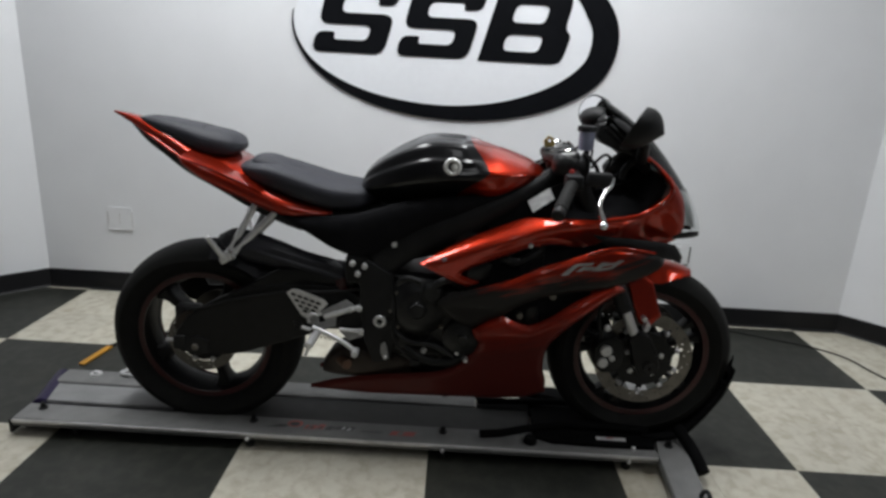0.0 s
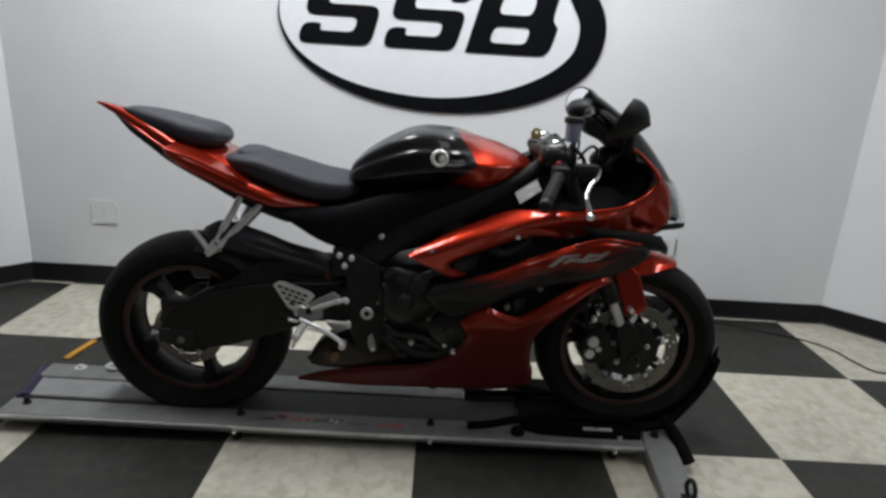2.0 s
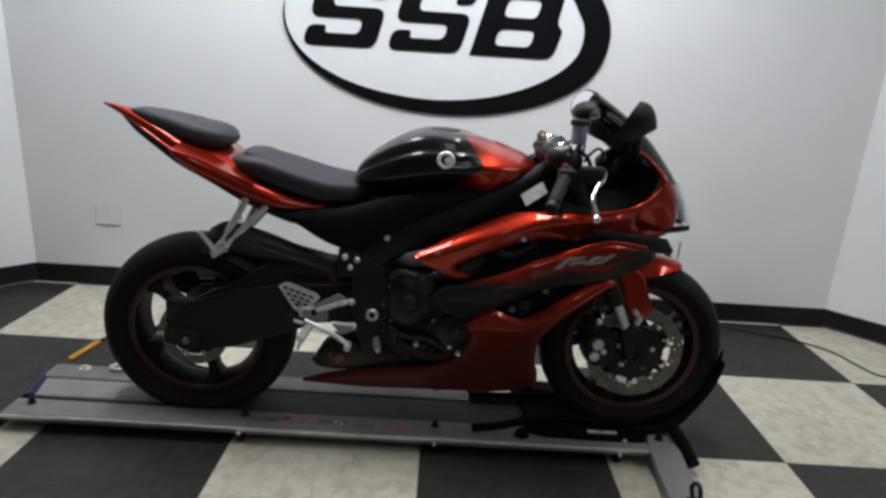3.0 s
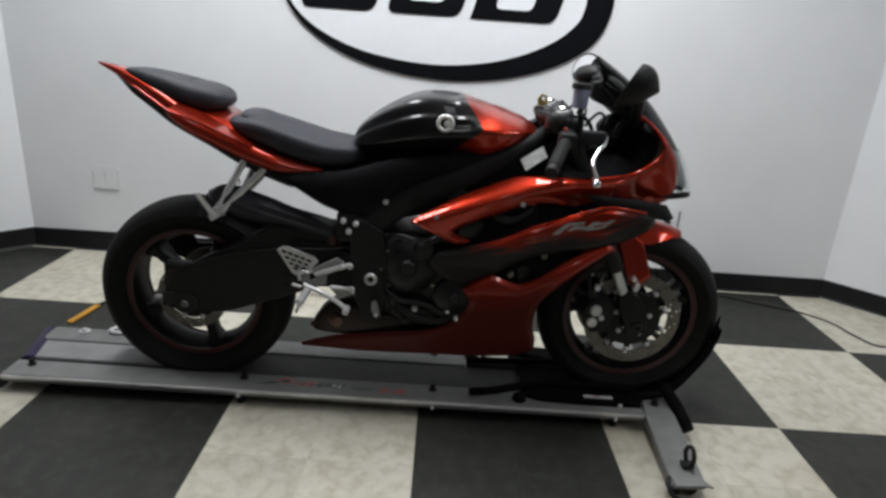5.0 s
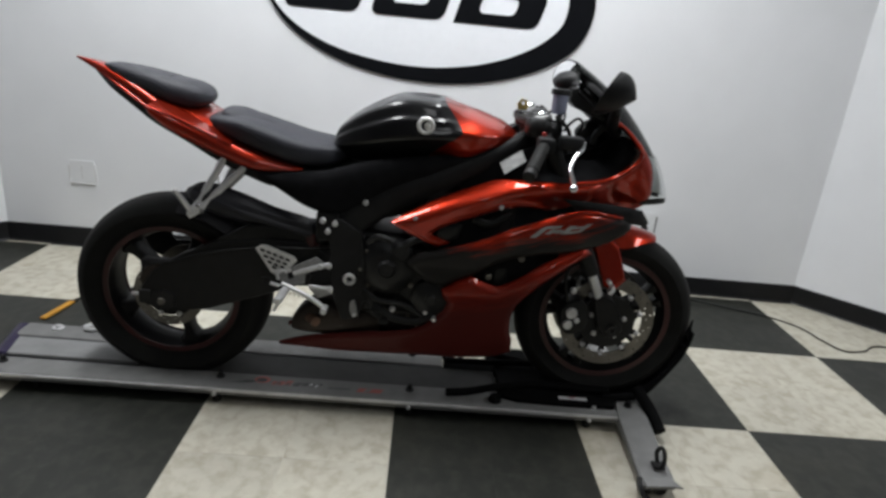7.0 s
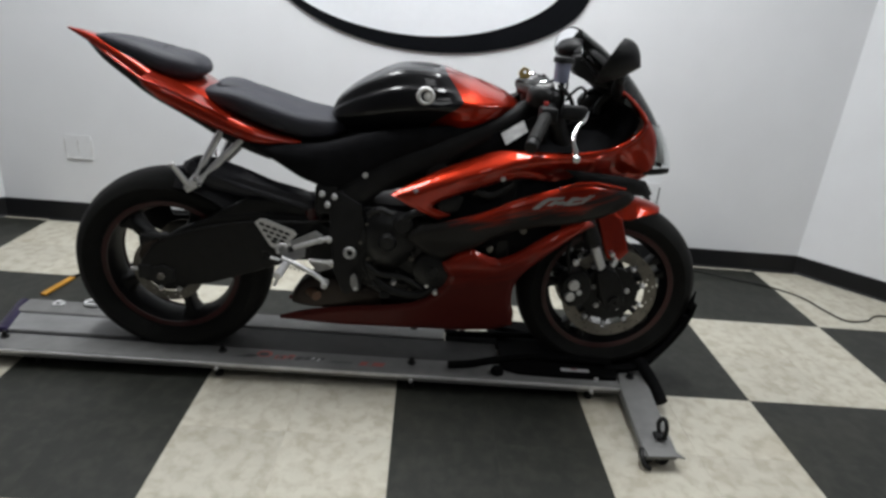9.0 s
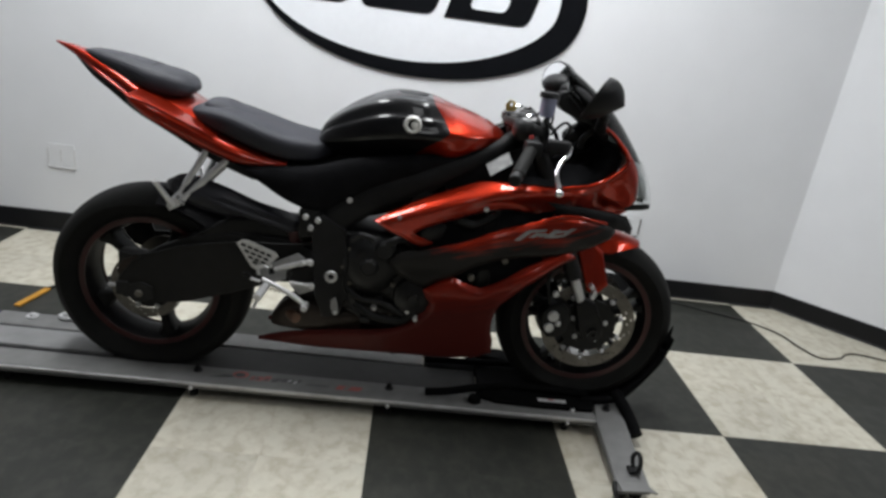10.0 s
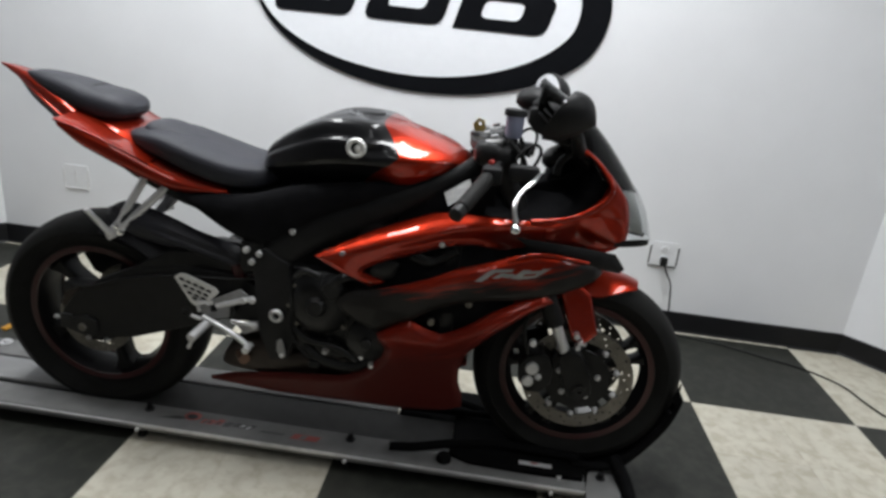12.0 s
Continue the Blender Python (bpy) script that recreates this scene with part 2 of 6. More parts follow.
INKBLACK = mat("black_sticker_ink", (0.035, 0.035, 0.035), 0.45, var=0.25, bump=0)
ORANGE = mat("orange_webbing", (0.48, 0.23, 0.018), 0.6, var=0.15, bump=0.3)
TILE_W = tile_mat("white_vinyl_tile", (0.505, 0.484, 0.408), (0.40, 0.368, 0.295), 0.5, (0.33, 0.285, 0.20))
TILE_K = tile_mat("black_vinyl_tile", (0.0175, 0.019, 0.0157), (0.029, 0.030, 0.025), 0.5, (0.046, 0.044, 0.034))
GROUT = mat("tile_bed", (0.16, 0.15, 0.13), 0.8)


def diffuser_mat(watts):
    m = bpy.data.materials.new("lit_diffuser")
    m.use_nodes = True
    m.node_tree.nodes["Principled BSDF"].inputs["Emission Color"].default_value = (0.97, 0.99, 1, 1)
    m.node_tree.nodes["Principled BSDF"].inputs["Emission Strength"].default_value = watts * 0.31
    return m


# ---- mesh helpers ----
def part(name, bm, material, parent, label="", smooth=True):
    """Links a bmesh as one mesh object under a thing or a part."""
    bmesh.ops.recalc_face_normals(bm, faces=bm.faces)
    me = bpy.data.meshes.new(name)
    bm.to_mesh(me)
    bm.free()
    me.materials.append(material)
    if smooth:
        me.shade_smooth()
        me.set_sharp_from_angle(angle=radians(38))
    ob = new(name, me)
    if smooth:
        ob.modifiers.new("weighted_normal", "WEIGHTED_NORMAL").keep_sharp = True
    if parent:
        ob.parent = parent
    if label:
        tagged(ob, label)
    return ob


def thing(name, label, category, place=(0, 0, 0), group="", kind=""):
    ob = new(name)
    ob.empty_display_size = 0.05
    ob.location = place
    return tagged(ob, label, category, group, kind)


def cr(pts, n):
    """A smooth open curve through a few points, as n points."""
    p = np.array(pts, float)
    p = np.vstack([2 * p[0] - p[1], p, 2 * p[-1] - p[-2]])
    seg = np.linalg.norm(np.diff(p[1:-1], axis=0), axis=1)
    cum = np.concatenate([[0], np.cumsum(seg)])
    out = []
    for s in np.linspace(0, cum[-1], n):
        i = min(len(seg) - 1, int(np.searchsorted(cum, s, "right")) - 1)
        u = (s - cum[i]) / max(seg[i], 1e-9)
        a, b, c, d = p[i], p[i + 1], p[i + 2], p[i + 3]
        out.append(0.5 * (2 * b + (c - a) * u + (2 * a - 5 * b + 4 * c - d) * u * u + (3 * b - a - 3 * c + d) * u ** 3))
    return np.array(out)


def grid_faces(bm, rows, loop=False):
    n = len(rows[0])
    for a, b in zip(rows, rows[1:]):
        for i in range(n if loop else n - 1):
            bm.faces.new((a[i], a[(i + 1) % n], b[(i + 1) % n], b[i]))


def box(x0, x1, y0, y1, z0, z1, bevel=0.004, bm=None):
    bm = bm or bmesh.new()
    made = bmesh.ops.create_cube(bm, size=1, matrix=Matrix.Translation(((x0 + x1) / 2, (y0 + y1) / 2, (z0 + z1) / 2)) @ Matrix.Diagonal((x1 - x0, y1 - y0, z1 - z0, 1)))
    if bevel:
        es = list({e for v in made["verts"] for e in v.link_edges})
        bmesh.ops.bevel(bm, geom=es, offset=bevel, segments=2, affect="EDGES", profile=0.5)
    return bm


def rod(a, b, r0, r1=None, seg=16, bm=None, bevel=0.0):
    """A round bar from a to b, with chamfered ends."""
    bm = bm or bmesh.new()
    a, b = Vector(a), Vector(b)
    r1 = r0 if r1 is None else r1
    d = b - a
    q = d.to_track_quat("Z", "Y").to_matrix()
    h = d.length
    e = bevel or min(r0, r1, h) * 0.18
    rows = []
    for s, r in ((0, r0 - e), (e, r0), (h - e, r1), (h, r1 - e)):
        rows.append([bm.verts.new(a + q @ Vector((r * math.cos(t), r * math.sin(t), s))) for t in [2 * math.pi * k / seg for k in range(seg)]])
    grid_faces(bm, rows, True)
    bm.faces.new(rows[0])
    bm.faces.new(rows[-1])
    return bm


def tube(pts, r, n=24, seg=10, bm=None):
    """A bent tube or hose through a few points."""
    bm = bm or bmesh.new()
    c = [Vector(p) for p in cr(pts, n)]
    rows = []
    up = Vector((0.13, 0.41, 0.9)).normalized()
    for i, p in enumerate(c):
        t = (c[min(i + 1, n - 1)] - c[max(i - 1, 0)]).normalized()
        u = t.cross(up).normalized()
        v = t.cross(u)
        rr = r if not callable(r) else r(i / (n - 1))
        rows.append([bm.verts.new(p + rr * (u * math.cos(a) + v * math.sin(a))) for a in [2 * math.pi * k / seg for k in range(seg)]])
    grid_faces(bm, rows, True)
    bm.faces.new(rows[0])
    bm.faces.new(rows[-1])
    return bm


def lathe(profile, centre, seg=64, bm=None, axis="Y", arc=None):
    """Turns a closed profile of (radius, offset along the axle) about an axle through centre."""
    bm = bm or bmesh.new()
    cx, cy, cz = centre
    rows = []
    count = seg + 1 if arc else seg
    for k in range(count):
        a = arc[0] + (arc[1] - arc[0]) * k / seg if arc else 2 * math.pi * k / seg
        row = []
        for r, o in profile:
            u, v = r * math.cos(a), r * math.sin(a)
            p = (cx + u, cy + o, cz + v) if axis == "Y" else (cx + u, cy + v, cz + o) if axis == "Z" else (cx + o, cy + u, cz + v)
            row.append(bm.verts.new(p))
        rows.append(row)
    if not arc:
        rows.append(rows[0])
    grid_faces(bm, rows, True)
    if arc:
        bm.faces.new(rows[0])
        bm.faces.new(rows[-1])
    return bm


def plate(outline, y0, y1, holes=(), bevel=0.003, bm=None, smooth_n=0, plane="xz"):
    """A flat plate cut to an outline, with holes, its rim bevelled. outline: (x, z) points; y0 to y1: its thickness."""
    bm = bm or bmesh.new()
    before = set(bm.faces)
    edges = []
    for loop in (outline, *holes):
        if smooth_n and loop is outline:
            loop = [tuple(p) for p in cr([*loop, loop[0]], smooth_n)[:-1]]
        vs = [bm.verts.new((x, y0, z)) for x, z in loop]
        edges += [bm.edges.new((vs[i], vs[(i + 1) % len(vs)])) for i in range(len(vs))]
    made = bmesh.ops.triangle_fill(bm, edges=edges, use_beauty=True, normal=(0, -1, 0))
    faces = [f for f in made["geom"] if isinstance(f, bmesh.types.BMFace)]
    ext = bmesh.ops.extrude_face_region(bm, geom=faces)
    vs = [v for v in ext["geom"] if isinstance(v, bmesh.types.BMVert)]
    bmesh.ops.translate(bm, verts=vs, vec=(0, y1 - y0, 0))
    if bevel:
        bm.normal_update()
        fs = [f for f in bm.faces if f not in before]
        es = [e for e in {e for f in fs for e in f.edges} if len(e.link_faces) == 2 and e.calc_face_angle(0) > 1.2]
        bmesh.ops.bevel(bm, geom=es, offset=bevel, segments=2, affect="EDGES", profile=0.5, clamp_overlap=True)
    return bm


def panel(top, bottom, half, side=-1, n=44, m=9, lip=0.014, thick=0.004, crown=0.0, bm=None):
    """A moulded shell between two edge curves of (x, z). half(x, z): how far its face stands from the middle of the bike.
    Its rim rolls inwards by lip, crown swells its middle."""
    bm = bm or bmesh.new()
    a, b = cr(top, n), cr(bottom, n)
    front, back = [], []
    for i in range(n):
        u = i / (n - 1)
        rf, rb = [], []
        for j in range(m):
            s = 0.5 - 0.5 * math.cos(math.pi * j / (m - 1))
            x, z = a[i] * (1 - s) + b[i] * s
            w = np.linalg.norm(a[i] - b[i])
            e = min(s * w, (1 - s) * w, u * n * 0.012, (1 - u) * n * 0.012)
            roll = lip * max(0.0, 1 - e / 0.022) ** 2
            y = half(x, z) - roll + crown * math.sin(math.pi * s)
            rf.append(bm.verts.new((x, side * y, z)))
            rb.append(bm.verts.new((x, side * (y - thick), z)))
        front.append(rf)
        back.append(rb)
    grid_faces(bm, front)
    grid_faces(bm, back)
    rim_f = [r[0] for r in front] + front[-1][1:] + [r[-1] for r in front[:-1]][::-1] + front[0][1:-1][::-1]
    rim_b = [r[0] for r in back] + back[-1][1:] + [r[-1] for r in back[:-1]][::-1] + back[0][1:-1][::-1]
    k = len(rim_f)
    for i in range(k):
        bm.faces.new((rim_f[i], rim_f[(i + 1) % k], rim_b[(i + 1) % k], rim_b[i]))
    return bm


def seam(*curves, gap=0.008):
    """A closed outline from smooth curves that meet in sharp corners."""
    out = []
    for c in curves:
        p = np.array(c, float)
        n = max(3, int(np.linalg.norm(np.diff(p, axis=0), axis=1).sum() / gap))
        out += [tuple(q) for q in cr(c, n)[:-1]] if len(c) > 2 else [tuple(p[0] + (p[1] - p[0]) * k / n) for k in range(n)]
    return out


def edge_distance(pts, loop):
    """How far each of some points lies from a closed outline."""
    a = np.array(loop, float)
    d = np.roll(a, -1, axis=0) - a
    best = np.full(len(pts), 9.0)
    for p, v in zip(a, d):
        w = pts - p
        t = np.clip(w @ v / max(v @ v, 1e-12), 0, 1)
        best = np.minimum(best, np.linalg.norm(w - t[:, None] * v, axis=1))
    return best


def within(pts, loop):
    a = np.array(loop, float)
    b = np.roll(a, -1, axis=0)
    hit = np.zeros(len(pts), bool)
    for p, q in zip(a, b):
        if p[1] != q[1]:
            cross = (p[1] > pts[:, 1]) != (q[1] > pts[:, 1])
            hit ^= cross & (pts[:, 0] < p[0] + (pts[:, 1] - p[1]) * (q[0] - p[0]) / (q[1] - p[1]))
    return hit


def skin(loop, half, side=-1, lip=0.010, roll=0.016, thick=0.004, step=0.009):
    """A moulded shell cut to an outline of (x, z) points. half(x, z): how far its face stands from the middle of the bike.
    Its rim rolls inwards by lip over the width roll."""
    a = np.array(loop, float)
    lo, hi = a.min(axis=0), a.max(axis=0)
    net = np.array([(x + (j % 2) * step / 2, z) for j, z in enumerate(np.arange(lo[1], hi[1], step * 0.87)) for x in np.arange(lo[0], hi[0], step)])
    net = net[within(net, loop)]
    net = net[edge_distance(net, loop) > step * 0.55]
    pts = np.vstack([a, net])
    deep = np.concatenate([np.zeros(len(a)), edge_distance(net, loop)])
    k = len(a)
    got = delaunay_2d_cdt([Vector(p) for p in pts], [(i, (i + 1) % k) for i in range(k)], [], 1, 1e-6)
    src = [o[0] if o else None for o in got[3]]
    bm = bmesh.new()
    front, back = [], []
    for p, o in zip(got[0], src):
        d = deep[o] if o is not None else 0.0
        y = half(p.x, p.y) - lip * max(0.0, 1 - d / roll) ** 2
        front.append(bm.verts.new((p.x, side * y, p.y)))
        back.append(bm.verts.new((p.x, side * (y - thick), p.y)))
    for f in got[2]:
        bm.faces.new([front[i] for i in f])
        bm.faces.new([back[i] for i in reversed(f)])
    mate = dict(zip(front, back))
    for e in [e for e in bm.edges if len(e.link_faces) == 1]:
        v, w = e.verts
        if v in mate and w in mate:
            bm.faces.new((v, w, mate[w], mate[v]))
    return bm


def loft(stations, seg=28, n=30, bm=None, power=2.4):
    """A body lofted along x. stations: (x, low z, high z, half width, height of the widest line from 0 to 1)."""
    bm = bm or bmesh.new()
    rows = []
    for x, lo, hi, w, f in cr(stations, n):
        zc = lo + (hi - lo) * f
        row = []
        for k in range(seg):
            a = 2 * math.pi * k / seg
            c, s = math.cos(a), math.sin(a)
            yy = w * math.copysign(abs(c) ** (2 / power), c)
            h = (hi - zc) if s > 0 else (zc - lo)
            zz = zc + h * math.copysign(abs(s) ** (2 / power), s)
            row.append(bm.verts.new((x, yy, zz)))
        rows.append(row)
    grid_faces(bm, rows, True)
    bm.faces.new(rows[0])
    bm.faces.new(rows[-1])
    return bm


def hexbolt(at, r, h, side=-1, bm=None):
    """A bolt head with a washer, its axis along y."""
    bm = bm or bmesh.new()
    x, y, z = at
    rod((x, y, z), (x, y + side * h * 0.3, z), r * 1.35, seg=16, bm=bm)
    rod((x, y + side * h * 0.3, z), (x, y + side * h, z), r, seg=6, bm=bm)
    return bm


# ---- the room ----
S = 0.6096
BACK = 1.255
CORNER_L, CORNER_R = -2.045, 2.065
REACH = 1.15
CEILING = 2.75
FLOOR_PLAN = [(CORNER_L, BACK), (CORNER_R, BACK), (CORNER_R + REACH, BACK - REACH), (CORNER_R + REACH, -4.6), (CORNER_L - REACH, -4.6), (CORNER_L - REACH, BACK - REACH)]


def wall_run(name, a, b, label, paint=None):
    """An upright wall 12 cm thick from a to b, its room face on the line a to b."""
    a, b = Vector((*a, 0)), Vector((*b, 0))
    d = (b - a).normalized()
    o = Vector((-d.y, d.x, 0)) * 0.12
    bm = bmesh.new()
    low = [bm.verts.new(p) for p in (a, b, b + o, a + o)]
    high = [bm.verts.new(Vector(v.co) + Vector((0, 0, CEILING))) for v in low]
    for i in range(4):
        bm.faces.new((low[i], low[(i + 1) % 4], high[(i + 1) % 4], high[i]))
    bm.faces.new(low)
    bm.faces.new(high)
    return tagged(part(name, bm, paint or WALL, None, label, smooth=False), category="wall", kind="structure")


def base_run(a, b, h=0.095, t=0.012):
    """A cove baseboard with a rounded top edge and a small toe."""
    a, b = Vector((*a, 0)), Vector((*b, 0))
    d = (b - a).normalized()
    o = Vector((d.y, -d.x, 0))
    prof = [(0, 0), (t + 0.01, 0), (t + 0.006, 0.004), (t, 0.014), (t, h - 0.006), (t - 0.003, h - 0.001), (0, h)]
    bm = bmesh.new()
    ra = [bm.verts.new(a + o * u + Vector((0, 0, v))) for u, v in prof]
    rb = [bm.verts.new(b + o * u + Vector((0, 0, v))) for u, v in prof]
    k = len(prof)
    for i in range(k):
        bm.faces.new((ra[i], ra[(i + 1) % k], rb[(i + 1) % k], rb[i]))
    bm.faces.new(ra)
    bm.faces.new(rb)
    return tagged(part("baseboard", bm, BASEB, None, "black rubber baseboard along the foot of the white wall"), category="baseboard", kind="structure")


names = ("wall_north", "wall_northeast", "wall_east", "wall_south", "wall_west", "wall_northwest")
for i in range(6):
    p, q = FLOOR_PLAN[i], FLOOR_PLAN[(i + 1) % 6]
    if i in (0, 1, 5):
        wall_run(names[i], p, q, "smooth white painted showroom wall")
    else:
        # out of view: closes the room and keeps the fill low
        wall_run(names[i], p, q, "plain grey wall out of view, added to dim the bounce", FARWALL)
    if i in (0, 1, 5):
        base_run(p, q)

bm = box(CORNER_L - REACH - 0.2, CORNER_R + REACH + 0.2, -4.8, BACK + 0.2, CEILING, CEILING + 0.1, 0)
tagged(part("ceiling", bm, CEIL, None, "plain off-white painted ceiling", smooth=False), category="ceiling", kind="structure")


# ---- ceiling lamps ----
def ceiling_light(x, y, turn, watts):
    t = thing("ceiling_light", "white recessed fluorescent ceiling light with a flat diffuser", "ceiling light", (x, y, CEILING), "ceiling lights")
    t.rotation_euler = (0, 0, radians(turn))
    w, d = 0.61, 0.245
    bm = bmesh.new()
    box(-w, w, -d, -d + 0.03, -0.03, 0, 0.003, bm)
    box(-w, w, d - 0.03, d, -0.03, 0, 0.003, bm)
    box(-w, -w + 0.03, -d + 0.03, d - 0.03, -0.03, 0, 0.003, bm)
    box(w - 0.03, w, -d + 0.03, d - 0.03, -0.03, 0, 0.003, bm)
    part("frame", bm, PLATE, t)
    part("diffuser", box(-w + 0.03, w - 0.03, -d + 0.03, d - 0.03, -0.02, -0.005, 0.002), diffuser_mat(watts), t)


for lx, ly, turn, watts in LAMPS:
    ceiling_light(lx, ly, turn, watts)
    data = bpy.data.lights.new("fluorescent_tubes", "AREA")
    data.shape, data.size, data.size_y, data.energy, data.color = "RECTANGLE", 1.14, 0.42, watts, (0.96, 0.985, 1.0)
    lamp = new("fluorescent_tubes", data)
    lamp.matrix_world = pose(lx, ly, CEILING - 0.035, 0, 0, turn)


# ---- the sign on the wall ----
def ellipse(cx, cz, a, b, tilt=0.0, n=96, start=0.0, end=2 * math.pi):
    t = radians(tilt)
    out = []
    for k in range(n):
        p = start + (end - start) * k / n
        u, v = a * math.cos(p), b * math.sin(p)
        out.append((cx + u * math.cos(t) - v * math.sin(t), cz + u * math.sin(t) + v * math.cos(t)))
    return out


def soften(loop, r, sharp=()):
    """Rounds the corners of a loop of points."""
    out = []
    n = len(loop)
    for i, p in enumerate(loop):
        p, a, b = Vector(p), Vector(loop[i - 1]), Vector(loop[(i + 1) % n])
        if i in sharp:
            out.append(tuple(p))
            continue
        k = min(r, (a - p).length * 0.45, (b - p).length * 0.45)
        s, e = p + (a - p).normalized() * k, p + (b - p).normalized() * k
        for u in (0, 0.25, 0.5, 0.75, 1):
            out.append(tuple(s * (1 - u) ** 2 + p * 2 * u * (1 - u) + e * u * u))
    return out


sign = thing("wall_sign", "white oval wall sign with black crescent rim and slanted black shapes", "sign", (0, BACK, 0))
OVAL = OUT_ELLIPSE
part("backing", plate(ellipse(OVAL[0], OVAL[1], OVAL[2] - 0.008, OVAL[3] - 0.008, OVAL[4]), -0.006, -0.0005, bevel=0.001), SIGNWHITE, sign, "white oval sign face")
bm = bmesh.new()
rows = []
for k in range(141):
    deg = 172 + 268 * k / 140
    wide = float(np.interp(deg, (172, 205, 225, 250, 270, 290, 310, 330, 345, 360, 385, 420, 440), (0.002, 0.022, 0.038, 0.058, 0.068, 0.082, 0.101, 0.119, 0.124, 0.123, 0.115, 0.05, 0.002)))
    t = radians(deg)
    full = 1 + 0.033 * math.exp(-((deg - 328) / (36 if deg < 328 else 18)) ** 2)
    u, v = full * OVAL[2] * math.cos(t), full * OVAL[3] * math.sin(t)
    nx, nz = math.cos(t) / OVAL[2], math.sin(t) / OVAL[3]
    k2 = wide / math.hypot(nx, nz)
    w = radians(OVAL[4])
    row = []
    for uu, vv, yy in ((u, v, -0.0062), (u, v, -0.010), (u - nx * k2, v - nz * k2, -0.010), (u - nx * k2, v - nz * k2, -0.0062)):
        row.append(bm.verts.new((OVAL[0] + uu * math.cos(w) - vv * math.sin(w), yy, OVAL[1] + uu * math.sin(w) + vv * math.cos(w))))
    rows.append(row)
grid_faces(bm, rows, True)
bm.faces.new(rows[0])
bm.faces.new(rows[-1])
part("crescent", bm, SIGNBLACK, sign, "black crescent rim of the oval")


def slanted(loop, x0, x1, z0, z1, lean):
    return [(x0 + (x1 - x0) * u + lean * v, z0 + (z1 - z0) * v) for u, v in loop]


HOOK = [(0, 0), (1, 0), (1, 0.58), (0.27, 0.58), (0.27, 0.80), (0.74, 0.80), (0.74, 0.70), (1, 0.70), (1, 1), (0, 1), (0, 0.41), (0.73, 0.41), (0.73, 0.19), (0.26, 0.19), (0.26, 0.30), (0, 0.30)]
TWIN = [(0, 0), (1.04, 0), (1.04, 0.42), (0.96, 0.50), (0.94, 0.58), (0.915, 1), (0, 1)]
SLOT_A = [(0.26, 0.16), (0.71, 0.16), (0.71, 0.40), (0.26, 0.40)]
SLOT_B = [(0.26, 0.57), (0.67, 0.57), (0.67, 0.83), (0.26, 0.83)]
for x0, x1 in ((-0.665, -0.328), (-0.272, 0.064)):
    loop = soften(slanted(HOOK, x0, x1, 1.250, 1.555, 0.085), 0.05)
    part("block", plate(loop, -0.010, -0.0062, bevel=0), SIGNBLACK, sign)
loop = soften(slanted(TWIN, 0.112, 0.485, 1.248, 1.555, 0.085), 0.05, sharp=(0, 6))
slots = [soften(slanted(s, 0.112, 0.485, 1.248, 1.555, 0.085), 0.03) for s in (SLOT_A, SLOT_B)]
part("block", plate(loop, -0.010, -0.0062, holes=slots, bevel=0), SIGNBLACK, sign)


# ---- wall sockets ----
def socket(x, z, plugged):
    t = thing("wall_socket", "white double wall socket" + (" with a black plug in it" if plugged else " with nothing plugged in"), "wall socket", (x, BACK, z))
    part("cover_plate", box(-0.060, 0.060, -0.004, 0, -0.057, 0.057, 0.002), PLATE, t)
    edge = DARKSLOT if plugged else SHADOWGAP
    if plugged:
        for dz in (-0.024, 0.024):
            part("outlet_face", lathe([(0.0005, -0.0085), (0.015, -0.0085), (0.017, -0.006), (0.0005, -0.006)], (0, 0, dz), 20), PLATE, t)
            for dx in (-0.006, 0.006):
                part("slot", box(dx - 0.0012, dx + 0.0012, -0.0092, -0.0084, dz - 0.004, dz + 0.005, 0), DARKSLOT, t)
    else:
        part("middle_trim", box(-0.003, 0.003, -0.0075, -0.0055, -0.03, 0.03, 0.0005), SHADOWGAP, t)
    # thin strips paint the shadow at the plate's sides and foot
    for dx in (-0.0625, 0.0625):
        part("side_trim", box(dx - 0.0025, dx + 0.0025, -0.006, 0, -0.05, 0.035, 0.001), edge, t)
    part("bottom_trim", box(-0.063, 0.063, -0.007, 0, -0.0625, -0.0572, 0.001), edge, t)
    return t


socket(-1.645, 0.385, False)
socket(1.185, 0.372, True)
plug = thing("power_cord", "thin black power cord from the wall socket along the floor", "cable", (0, 0, 0))
part("plug", box(1.170, 1.200, BACK - 0.040, BACK - 0.0095, 0.325, 0.362, 0.006), HOSE, plug)
part("cord", tube([(1.185, BACK - 0.036, 0.335), (1.20, BACK - 0.050, 0.30), (1.235, BACK - 0.035, 0.24), (1.25, BACK - 0.03, 0.16), (1.262, BACK - 0.045, 0.06), (1.30, BACK - 0.06, 0.006), (1.50, 1.15, 0.004), (1.66, 1.08, 0.004), (1.76, 1.04, 0.004), (1.85, 0.985, 0.004), (1.925, 0.90, 0.004), (1.955, 0.78, 0.004), (2.0, 0.685, 0.004), (2.10, 0.695, 0.004), (2.25, 0.76, 0.004), (2.6, 0.60, 0.004)], 0.0038, n=110, seg=8), HOSE, plug)


# ---- the motorcycle ----
bike = thing("motorcycle", "red and black sport motorcycle standing upright on a grey wheeled dolly", "motorcycle", (0, 0.11, 0))
REAR, FRONT = (-0.741, 0.336), (0.671, 0.350)


